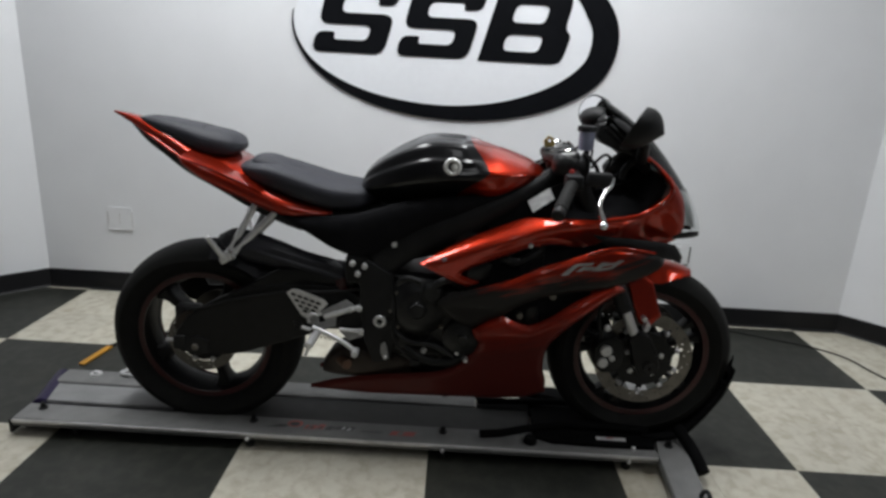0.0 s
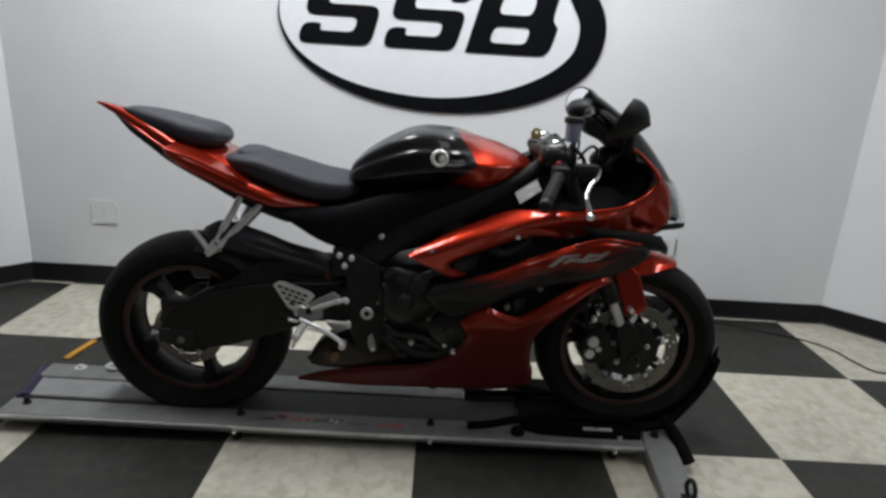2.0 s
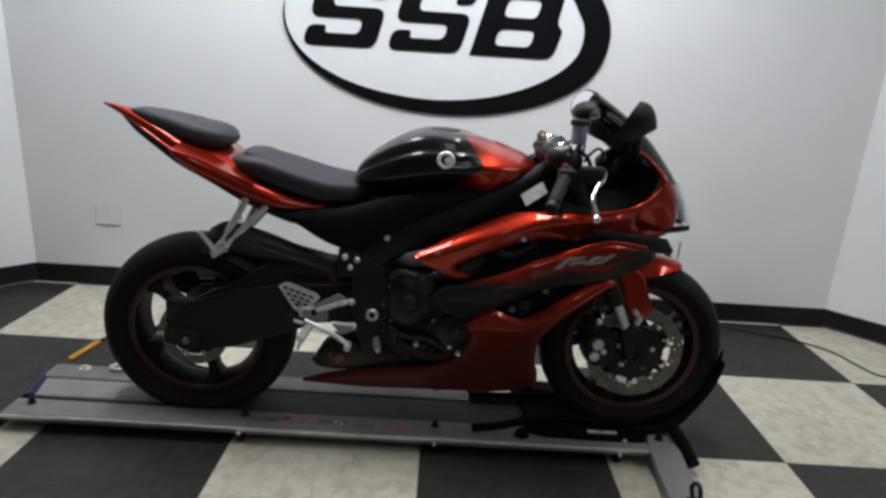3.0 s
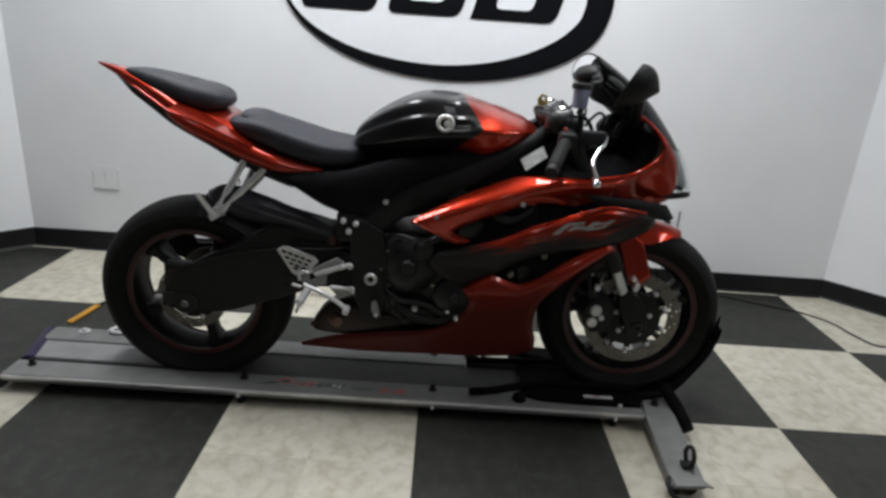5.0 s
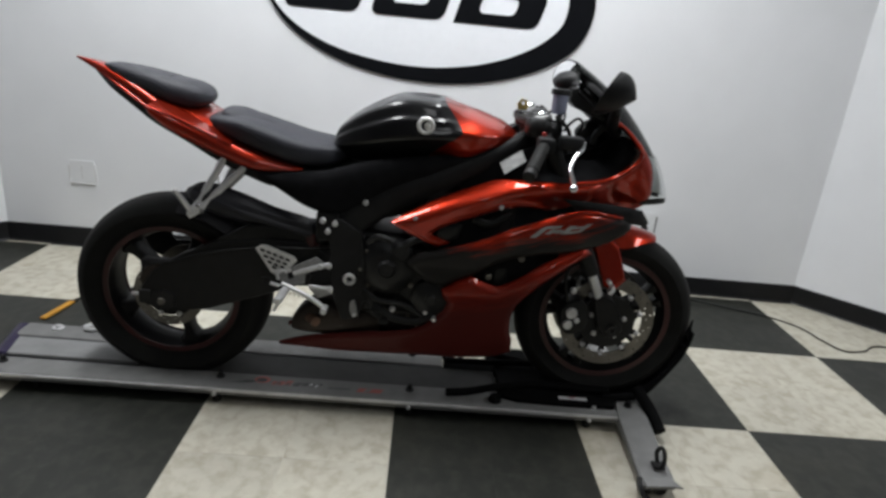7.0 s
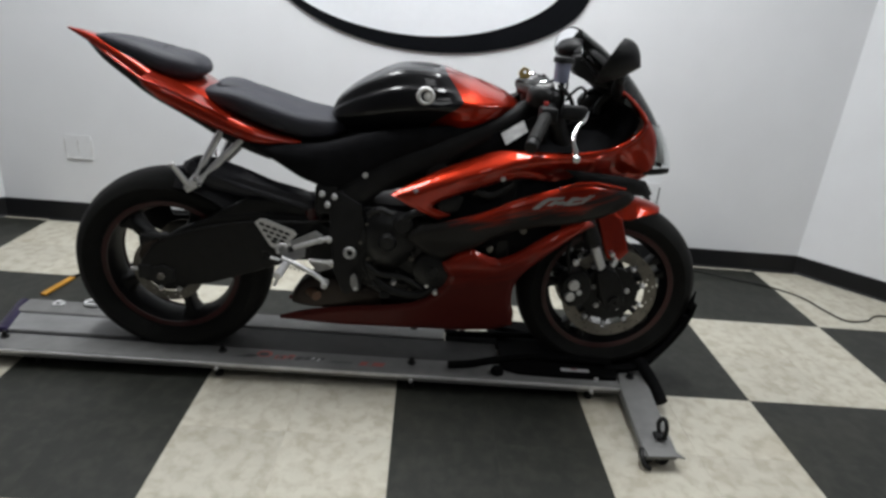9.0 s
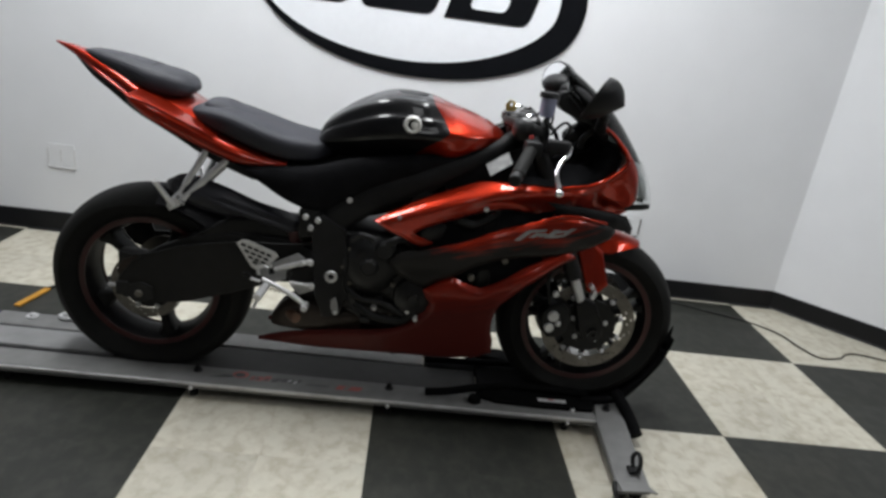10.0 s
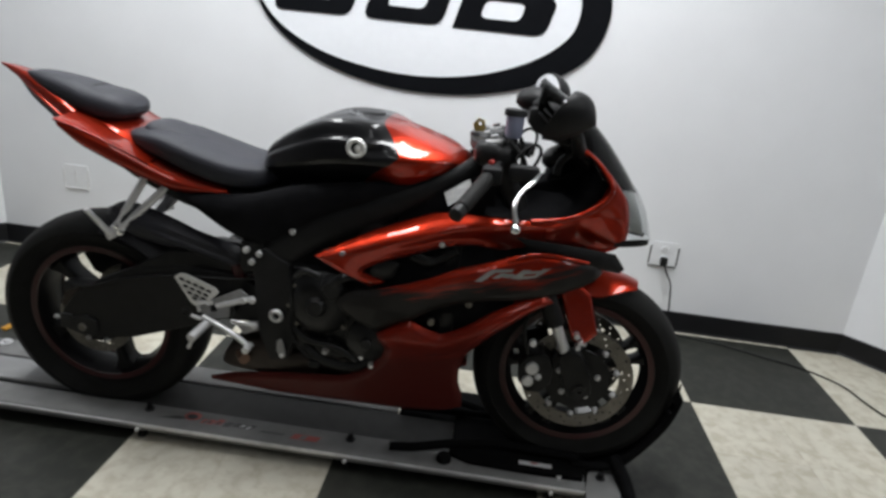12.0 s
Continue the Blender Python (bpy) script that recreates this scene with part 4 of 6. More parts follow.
part("fuel_tank", tank_half(-0.244, None, 44, 1.0), GLOSS, bike, "glossy black rear half of the fuel tank")
part("tank_front", tank_half(None, 0.302, 30, 1.002), RED, bike, "red front half of the fuel tank")
for s in (-1, 1):
    part("tank_badge", lathe([(0.0195 + 0.0060 * math.cos(2 * math.pi * k / 10), s * (0.1625 + 0.006 * math.sin(2 * math.pi * k / 10))) for k in range(10)], (0.027, 0, 0.945), 36), BADGE, bike, "round chrome tank badge")
    part("badge_centre", lathe([(0.0005, s * 0.1685), (0.006, s * 0.1675), (0.0105, s * 0.164), (0.0115, s * 0.158), (0.0005, s * 0.158)], (0.033, 0, 0.944), 20), BADGE, bike, "bright dot in the badge")
    # raised strip put where a grey streak is reflected in the tank
    part("badge_arm", plate([(0.044, 0.938), (0.100, 0.940), (0.112, 0.935), (0.100, 0.931), (0.044, 0.927)], s * 0.1545, s * 0.1600, bevel=0.002), SATIN, bike, "dark strip in place of a streak reflected beside the badge")
part("filler_cap", lathe([(0.001, 1.0175), (0.030, 1.0175), (0.044, 1.015), (0.046, 1.002), (0.001, 1.002)], (0.02, 0, 0), 32, axis="Z"), SATIN, bike)

# seats and tail
SEAT = [(-0.622, 0.882, 0.897, 0.050, 0.5), (-0.602, 0.868, 0.906, 0.080, 0.55), (-0.556, 0.846, 0.912, 0.106, 0.6), (-0.500, 0.828, 0.912, 0.118, 0.6), (-0.412, 0.800, 0.890, 0.127, 0.6), (-0.330, 0.782, 0.869, 0.127, 0.6), (-0.260, 0.781, 0.860, 0.114, 0.6), (-0.215, 0.796, 0.853, 0.084, 0.6), (-0.190, 0.815, 0.840, 0.050, 0.6)]
part("rider_seat", loft(SEAT, n=40, power=3.2), VINYL, bike, "black vinyl rider seat")
part("seat_bump", loft([(-0.584, 0.893, 0.904, 0.03, 0.4), (-0.572, 0.886, 0.924, 0.058, 0.4), (-0.548, 0.880, 0.929, 0.070, 0.4), (-0.51, 0.870, 0.925, 0.070, 0.4), (-0.455, 0.860, 0.905, 0.06, 0.4), (-0.40, 0.850, 0.885, 0.03, 0.4)], n=20, power=2.6), VINYL, bike)
PILLION = [(-0.920, 1.009, 1.021, 0.020, 0.5), (-0.890, 0.996, 1.026, 0.042, 0.45), (-0.840, 0.970, 1.024, 0.062, 0.4), (-0.770, 0.944, 1.014, 0.079, 0.4), (-0.712, 0.922, 1.002, 0.088, 0.4), (-0.662, 0.916, 0.993, 0.088, 0.45), (-0.630, 0.926, 0.980, 0.074, 0.5), (-0.615, 0.936, 0.966, 0.048, 0.5), (-0.607, 0.945, 0.957, 0.020, 0.5)]
part("passenger_seat", loft(PILLION, n=36, power=2.8), VINYL, bike, "black vinyl passenger seat pad")
part("pad_seam", tube([(-0.712, -0.084, 0.945), (-0.716, -0.072, 0.979), (-0.722, -0.040, 0.9985), (-0.724, 0, 1.0025), (-0.722, 0.040, 0.9985), (-0.716, 0.072, 0.979), (-0.712, 0.084, 0.945)], 0.004, n=36, seg=8), BLACK, bike)
TAIL = [(-1.002, 1.028, 1.034, 0.006, 0.5), (-0.95, 1.002, 1.027, 0.026, 0.4), (-0.88, 0.968, 1.010, 0.056, 0.35), (-0.80, 0.922, 0.982, 0.083, 0.3), (-0.74, 0.892, 0.952, 0.100, 0.3), (-0.66, 0.852, 0.930, 0.110, 0.3), (-0.60, 0.822, 0.908, 0.115, 0.3), (-0.55, 0.790, 0.872, 0.118, 0.35), (-0.48, 0.768, 0.840, 0.118, 0.4), (-0.40, 0.762, 0.812, 0.116, 0.4), (-0.325, 0.766, 0.785, 0.105, 0.5)]
part("tail_fairing", loft(TAIL, n=50, seg=32, power=2.6), RED, bike, "red pointed tail fairing")
for s in (-1, 1):
    part("tail_crease", tube([(-0.93, s * 0.030, 1.002), (-0.85, s * 0.066, 0.960), (-0.76, s * 0.094, 0.912), (-0.69, s * 0.105, 0.885)], 0.005, n=24), RED, bike)
    part("tail_pocket", box(-0.685, -0.635, s * 0.104 - 0.006, s * 0.104 + 0.006, 0.868, 0.890, 0.005), RED, bike)
for s in (-1, 1):
    part("tail_side", panel([(-0.746, 0.934), (-0.69, 0.920), (-0.64, 0.898), (-0.58, 0.870), (-0.52, 0.838), (-0.45, 0.808), (-0.335, 0.782)], [(-0.738, 0.912), (-0.69, 0.874), (-0.64, 0.846), (-0.58, 0.816), (-0.52, 0.788), (-0.45, 0.766), (-0.335, 0.766)], lambda x, z: float(np.interp(x, (-0.75, -0.69, -0.60, -0.45, -0.33), (0.180, 0.176, 0.160, 0.132, 0.122))), s, n=40, m=12, lip=0.012), RED, bike, "red lower tail panel")
    bm = bmesh.new()
    rows = []
    for x, z, y in ((-0.742, 0.931, 0.176), (-0.69, 0.917, 0.172), (-0.64, 0.896, 0.164), (-0.58, 0.868, 0.152), (-0.52, 0.837, 0.142)):
        rows.append([bm.verts.new((x, s * (y + (0.085 - y) * q / 4), z + 0.010 * q / 4)) for q in range(5)] + [bm.verts.new((x, s * (y + (0.085 - y) * q / 4), z + 0.010 * q / 4 - 0.004)) for q in (4, 3, 2, 1, 0)])
    grid_faces(bm, rows, True)
    bm.faces.new(rows[0])
    bm.faces.new(rows[-1])
    part("tail_shelf", bm, RED, bike)
UNDER = [(-0.945, 0.996, 1.008, 0.016, 0.5), (-0.930, 0.984, 1.003, 0.026, 0.5), (-0.892, 0.950, 0.985, 0.044, 0.5), (-0.831, 0.910, 0.955, 0.062, 0.5), (-0.760, 0.864, 0.92, 0.080, 0.5), (-0.66, 0.816, 0.87, 0.092, 0.5), (-0.56, 0.764, 0.82, 0.102, 0.5), (-0.47, 0.728, 0.79, 0.108, 0.5), (-0.42, 0.708, 0.78, 0.10, 0.5)]
part("undertail", loft(UNDER, n=30, power=4), BLACK, bike, "matt black undertail tray")

# silver passenger peg hangers
for s in (-1, 1):
    hang = new("peg_hanger")
    hang.parent = bike
    tagged(hang, "bright aluminium passenger footpeg hanger")
    y = s * 0.125
    part("strut", rod((-0.553, s * 0.095, 0.790), (-0.632, y, 0.640), 0.0105), ALU, hang)
    part("strut", rod((-0.492, s * 0.100, 0.770), (-0.618, y, 0.640), 0.0105), ALU, hang)
    part("lug", plate([(-0.640, 0.650), (-0.615, 0.660), (-0.600, 0.645), (-0.618, 0.625), (-0.650, 0.605), (-0.660, 0.622)], y - 0.008, y + 0.008, bevel=0.003), ALU, hang)
    part("footpeg", rod((-0.640, y + s * 0.008, 0.625), (-0.668, y + s * 0.062, 0.708), 0.0085, 0.007), ALU, hang)
    for dx, dz in ((-0.622, 0.650), (-0.612, 0.634)):
        part("bolt", hexbolt((dx, y + s * 0.008, dz), 0.006, 0.008, s), CHROME, hang)

# rider footrests
for s in (-1, 1):
    rest = new("footrest")
    rest.parent = bike
    tagged(rest, "machined silver rider footrest assembly")
    y = s * 0.172
    holes = []
    H0 = [(-0.444, 0.545), (-0.428, 0.557), (-0.412, 0.557), (-0.332, 0.528), (-0.322, 0.516), (-0.336, 0.499), (-0.372, 0.470), (-0.386, 0.467), (-0.400, 0.475)]
    for row, (x0, z0, count) in enumerate(((-0.424, 0.541, 5), (-0.414, 0.521, 4), (-0.403, 0.502, 4), (-0.390, 0.486, 2))):
        for k in range(count):
            hx, hz = x0 + 0.0185 * k, z0 - 0.0062 * k + 0.001 * row
            holes.append([(hx + dx, hz + dz) for dx, dz in ((-0.0080, -0.0030), (0.0068, -0.0080), (0.0080, 0.0022), (-0.0062, 0.0068))])
    part("heel_plate", plate(H0, y - 0.002, y + 0.002, holes=holes, bevel=0), ALU, rest, "perforated aluminium heel plate", smooth=False)
    part("hanger", plate([(-0.378, 0.470), (-0.350, 0.478), (-0.305, 0.482), (-0.282, 0.462), (-0.292, 0.440), (-0.335, 0.432), (-0.378, 0.442)], y - s * 0.030, y - s * 0.018, holes=[[(-0.364, 0.462), (-0.350, 0.466), (-0.346, 0.456), (-0.362, 0.452)]], bevel=0.002), ENGINE, rest)
    part("bracket", plate([(-0.378, 0.470), (-0.335, 0.492), (-0.268, 0.528), (-0.246, 0.514), (-0.258, 0.492), (-0.298, 0.470), (-0.300, 0.440), (-0.345, 0.428), (-0.378, 0.444)], y - s * 0.016, y - s * 0.008, holes=[[(-0.352, 0.468), (-0.338, 0.474), (-0.332, 0.456), (-0.350, 0.450)], [(-0.312, 0.486), (-0.296, 0.494), (-0.292, 0.482), (-0.306, 0.476)]], bevel=0.002), BRACKET, rest, "cast grey footrest bracket")
    part("spring", tube([(-0.375 + 0.0032 * q, y + s * (0.006 + 0.004 * math.cos(q * 1.6)), 0.418 - 0.0006 * q + 0.004 * math.sin(q * 1.6)) for q in range(26)], 0.0014, n=90, seg=6), STEEL, rest)
    part("upper_arm", rod((-0.335, y - s * 0.012, 0.470), (-0.226, y, 0.512), 0.0075), ALU, rest)
    part("hook", tube([(-0.378, y, 0.452), (-0.380, y, 0.474), (-0.366, y, 0.482), (-0.350, y, 0.476)], 0.005, n=14), ALU, rest)
    part("lower_arm", plate([(-0.290, 0.418), (-0.222, 0.432), (-0.222, 0.405), (-0.262, 0.388)], y - s * 0.034, y - s * 0.024, bevel=0.002), BRACKET, rest)
    part("peg", rod((-0.352, y, 0.425), (-0.362, y + s * 0.085, 0.415), 0.012, seg=16), ALU, rest, "knurled aluminium footpeg")
    part("peg_feeler", rod((-0.362, y + s * 0.075, 0.408), (-0.372, y + s * 0.078, 0.382), 0.005), ALU, rest)
    part("pedal", tube([(-0.366, y + s * 0.008, 0.442), (-0.32, y + s * 0.012, 0.425), (-0.27, y + s * 0.014, 0.400), (-0.236, y + s * 0.016, 0.376)], 0.0075, n=20), ALU, rest, "bright foot pedal")
    part("pedal_tip", rod((-0.234, y + s * 0.004, 0.374), (-0.234, y + s * 0.042, 0.374), 0.010), ALU, rest)
    part("link_rod", rod((-0.285, y + s * 0.008, 0.440), (-0.222, y + s * 0.008, 0.437), 0.0055), ALU, rest)
    part("joint", rod((-0.220, y - 0.006, 0.437), (-0.220, y + s * 0.018, 0.437), 0.0085), ALU, rest)
    for dx, dz in ((-0.226, 0.510), (-0.252, 0.506)):
        part("bolt", rod((dx, y + s * 0.003, dz), (dx, y + s * 0.015, dz), 0.0085, seg=14), ALU, rest)
    part("pivot", lathe([(0.006, y + s * 0.004), (0.014, y + s * 0.004), (0.014, y + s * 0.014), (0.006, y + s * 0.014)], (-0.412, 0, 0.446), 20), SATIN, rest)
    part("pivot_link", rod((-0.405, y + s * 0.004, 0.440), (-0.372, y + s * 0.004, 0.432), 0.005), ALU, rest)
    part("lower_bracket", plate([(-0.160, 0.395), (-0.148, 0.405), (-0.140, 0.385), (-0.135, 0.352), (-0.150, 0.348), (-0.160, 0.368)], y - 0.006, y + 0.002, bevel=0.002), BRACKET, rest)
    part("bolt", rod((-0.145, y, 0.356), (-0.145, y + s * 0.010, 0.356), 0.006), ALU, rest)


# fairing
def side_width(x, z):
    """Half the bike's width over the side fairings."""
    up = np.interp(z, (0.24, 0.30, 0.40, 0.55, 0.66, 0.76, 0.83, 0.90, 0.98), (0.098, 0.132, 0.172, 0.207, 0.216, 0.206, 0.188, 0.165, 0.14))
    fore = np.interp(x, (-0.40, -0.20, 0.0, 0.2, 0.38, 0.50, 0.58, 0.65, 0.70), (0.72, 0.92, 1.0, 1.0, 0.96, 0.88, 0.80, 0.68, 0.55))
    return float(up * fore)


BLADE = seam(
    [(-0.055, 0.671), (0.015, 0.709), (0.092, 0.748), (0.177, 0.784), (0.235, 0.805), (0.285, 0.813), (0.365, 0.817), (0.446, 0.818), (0.526, 0.823)],
    [(0.526, 0.823), (0.545, 0.800), (0.550, 0.762)],
    [(0.550, 0.762), (0.510, 0.748), (0.475, 0.732), (0.440, 0.714)],
    [(0.440, 0.714), (0.380, 0.730), (0.326, 0.737), (0.262, 0.728), (0.216, 0.711), (0.138, 0.684), (0.092, 0.662), (0.066, 0.642)],
    [(0.066, 0.642), (0.092, 0.629), (0.125, 0.616)],
    [(0.125, 0.616), (0.088, 0.600)],
    [(0.088, 0.600), (0.038, 0.625), (-0.012, 0.650), (-0.055, 0.671)])
MIDDLE = seam(
    [(0.092, 0.594), (0.146, 0.612), (0.225, 0.641), (0.302, 0.678), (0.364, 0.700), (0.430, 0.721), (0.483, 0.736), (0.523, 0.740), (0.573, 0.734), (0.625, 0.724), (0.660, 0.715)],
    [(0.660, 0.715), (0.672, 0.692), (0.655, 0.670)],
    [(0.655, 0.670), (0.600, 0.642), (0.530, 0.618), (0.460, 0.606), (0.400, 0.602), (0.360, 0.595), (0.314, 0.584), (0.251, 0.556), (0.205, 0.522)],
    [(0.205, 0.522), (0.157, 0.500), (0.113, 0.470)],
    [(0.113, 0.470), (0.060, 0.490), (0.020, 0.520), (0.006, 0.548), (0.036, 0.578), (0.092, 0.594)])
BELLY = seam(
    [(-0.396, 0.192), (-0.300, 0.232), (-0.171, 0.266), (-0.032, 0.290), (0.037, 0.308), (0.087, 0.340), (0.126, 0.388), (0.136, 0.416)],
    [(0.136, 0.416), (0.120, 0.442), (0.113, 0.464)],
    [(0.113, 0.464), (0.157, 0.494), (0.199, 0.513)],
    [(0.199, 0.513), (0.243, 0.494), (0.281, 0.485)],
    [(0.281, 0.485), (0.310, 0.498), (0.350, 0.523), (0.403, 0.564), (0.481, 0.607), (0.530, 0.630)],
    [(0.530, 0.630), (0.560, 0.606)],
    [(0.560, 0.606), (0.530, 0.590), (0.492, 0.566), (0.423, 0.506), (0.371, 0.448), (0.349, 0.416), (0.340, 0.377), (0.342, 0.330), (0.354, 0.291), (0.358, 0.240)],
    [(0.358, 0.240), (0.306, 0.217), (0.225, 0.206), (0.142, 0.202), (0.006, 0.199), (-0.175, 0.188), (-0.396, 0.180)],
    [(-0.396, 0.180), (-0.396, 0.192)])


def blade_width(x, z):
    """The upper blade has a rounded ridge: its upper face looks up, its lower face down, with a thin rib along the vent."""
    ridge = float(np.interp(x, (-0.06, 0.017, 0.072, 0.134, 0.211, 0.288, 0.366, 0.445, 0.505), (0.664, 0.684, 0.705, 0.730, 0.757, 0.783, 0.799, 0.807, 0.811))) + 3.9 * max(0.0, x - 0.505) ** 2
    d = z - ridge
    away = math.hypot(d, 0.006) - 0.006
    if d > 0:
        return side_width(x, ridge) + 0.006 - 0.9 * away - 14.0 * away * away
    tuck = float(np.interp(x, (0.0, 0.12, 0.22, 0.42), (0.15, 0.22, 0.62, 0.78)))
    foot = float(np.interp(x, (0.092, 0.138, 0.216, 0.262, 0.326, 0.380, 0.440), (0.662, 0.684, 0.711, 0.728, 0.737, 0.730, 0.714)))
    along = max(0.0, min(1.0, (x - 0.10) / 0.08, (0.46 - x) / 0.08))
    rib = 0.013 * along * math.exp(-((z - foot - 0.004) / 0.010) ** 2)
    return side_width(x, ridge) + 0.006 - tuck * away + rib


def lower_width(x, z):
    """The lower fairing stands almost upright, tucks in a little at its foot and carries a soft crease below its vent."""
    tuck = float(np.interp(z, (0.18, 0.24, 0.30, 0.40, 0.55, 0.66), (0.128, 0.146, 0.162, 0.182, 0.207, 0.216)))
    full = float(np.interp(z, (0.18, 0.24, 0.30, 0.40, 0.55, 0.66), (0.098, 0.098, 0.132, 0.172, 0.207, 0.216)))
    crease = 0.010 * math.exp(-((z - 0.455 - 0.55 * max(0.0, x - 0.28)) / 0.030) ** 2)
    return side_width(x, z) * tuck / full - 0.006 + crease - 0.10 * max(0.0, x - 0.44)


def script_bar(q, s):
    bm = bmesh.new()
    fr = [bm.verts.new((px, s * (side_width(px, pz) + 0.0014), pz)) for px, pz in q]
    bk = [bm.verts.new((px, s * (side_width(px, pz) - 0.0012), pz)) for px, pz in q]
    bm.faces.new(fr)
    bm.faces.new(bk)
    for i in range(len(q)):
        bm.faces.new((fr[i], fr[(i + 1) % len(q)], bk[(i + 1) % len(q)], bk[i]))
    return bm


# the silver mark on the panel, kept to plain slanted bars
MARK = [[(px + 0.008, pz - 0.010) for px, pz in q] for q in (
    [(0.345, 0.670), (0.362, 0.671), (0.396, 0.700), (0.378, 0.700)],
    [(0.376, 0.695), (0.432, 0.702), (0.438, 0.709), (0.386, 0.704)],
    [(0.386, 0.682), (0.402, 0.683), (0.426, 0.697), (0.408, 0.697)],
    [(0.404, 0.688), (0.424, 0.686), (0.450, 0.693), (0.432, 0.698)],
    [(0.432, 0.684), (0.452, 0.686), (0.480, 0.711), (0.460, 0.709)],
    [(0.446, 0.684), (0.478, 0.689), (0.488, 0.697), (0.456, 0.692)],
    [(0.462, 0.698), (0.496, 0.704), (0.504, 0.711), (0.470, 0.706)],
    [(0.480, 0.690), (0.494, 0.693), (0.528, 0.717), (0.510, 0.716)])]
for s in (-1, 1):
    fairing = new("side_fairing")
    fairing.parent = bike
    tagged(fairing, "glossy red side fairing with torn black graphics")
    part("upper_blade", skin(BLADE, blade_width, s, lip=0.006, roll=0.010, step=0.0075), RED, fairing, "glossy red upper blade")
    part("middle_panel", skin(MIDDLE, lambda x, z: side_width(x, z) - 0.2 * max(0.0, 0.68 - z) * max(0.0, min(1.0, (x - 0.35) / 0.2)), s, lip=0.012, roll=0.018), GRAPHIC, fairing, "red panel with torn black sweep")
    part("belly_pan", skin(BELLY, lower_width, s, lip=0.014, roll=0.020), LOWERGRAPHICSHADE, fairing, "red lower fairing with a torn dark foot that paints in shade")
    part("vent_floor", panel([(0.045, 0.668), (0.20, 0.745), (0.36, 0.760), (0.50, 0.750), (0.62, 0.745)], [(0.08, 0.590), (0.20, 0.610), (0.36, 0.675), (0.50, 0.700), (0.62, 0.710)], lambda x, z: side_width(x, z) - 0.060, s, n=24, m=6, lip=0.0), LINER, fairing)
    part("vent_fin", skin(seam([(0.094, 0.660), (0.135, 0.676), (0.158, 0.668)], [(0.158, 0.668), (0.145, 0.630), (0.118, 0.621)], [(0.118, 0.621), (0.085, 0.634), (0.094, 0.660)]), lambda x, z: side_width(x, z) - 0.018 - 0.25 * max(0.0, x - 0.09), s, lip=0.004), ENGINE, fairing, "grey plastic fin inside the vent")
    part("vent_duct", tube([(0.185, s * 0.165, 0.690), (0.230, s * 0.160, 0.676), (0.262, s * 0.158, 0.690), (0.300, s * 0.155, 0.715)], 0.014, n=20, seg=12), SATIN, fairing)
    part("lower_vent_floor", panel([(0.10, 0.545), (0.22, 0.570), (0.34, 0.610), (0.46, 0.640)], [(0.12, 0.465), (0.22, 0.465), (0.30, 0.450), (0.46, 0.575)], lambda x, z: side_width(x, z) - 0.045, s, n=24, m=6, lip=0.0), LINER, fairing)
    part("intake_lip", tube([(0.425, s * (side_width(0.425, 0.72) + 0.002), 0.723), (0.480, s * side_width(0.48, 0.737), 0.7375), (0.523, s * side_width(0.523, 0.741), 0.7415), (0.573, s * side_width(0.573, 0.735), 0.7355), (0.630, s * side_width(0.63, 0.724), 0.7245)], 0.0045, n=30, seg=10), RED, fairing)
    for at, dull in (((0.019, 0.690), True), ((0.262, 0.738), False)):
        part("fairing_bolt", hexbolt((at[0], s * (blade_width(*at) - 0.001), at[1]), 0.0055, 0.006, s), BRACKET if dull else ALU, fairing, "small fairing bolt")
    for at in ((0.252, 0.512), (0.345, 0.578)):
        part("vent_bolt", rod((at[0], s * 0.145, at[1]), (at[0], s * 0.172, at[1]), 0.010), STEEL, fairing)
    for q in MARK:
        part("silver_bar", script_bar(q, s), SILVERINK, fairing, "silver grey printed bar", smooth=False)


def nose_front(z):
    """How far forward the nose reaches on the bike's middle at height z."""
    return 0.806 - 0.30 * (z - 0.76) - 1.4 * (z - 0.76) ** 2 if z > 0.76 else 0.806 - 12.0 * (0.76 - z) ** 2


def nose_width(x, z):
    b = 0.178 - 0.112 * (max(0.0, 0.97 - z) / 0.27) ** 1.6
    u = max(0.0, min(0.995, (x - 0.50) / (nose_front(z) - 0.50)))
    out = b * (1 - u ** 3.0) ** 0.5
    k = max(0.0, min(1.0, (0.64 - x) / 0.12))
    return out + (blade_width(x, z) + 0.0015 - out) * k * k * (3 - 2 * k)


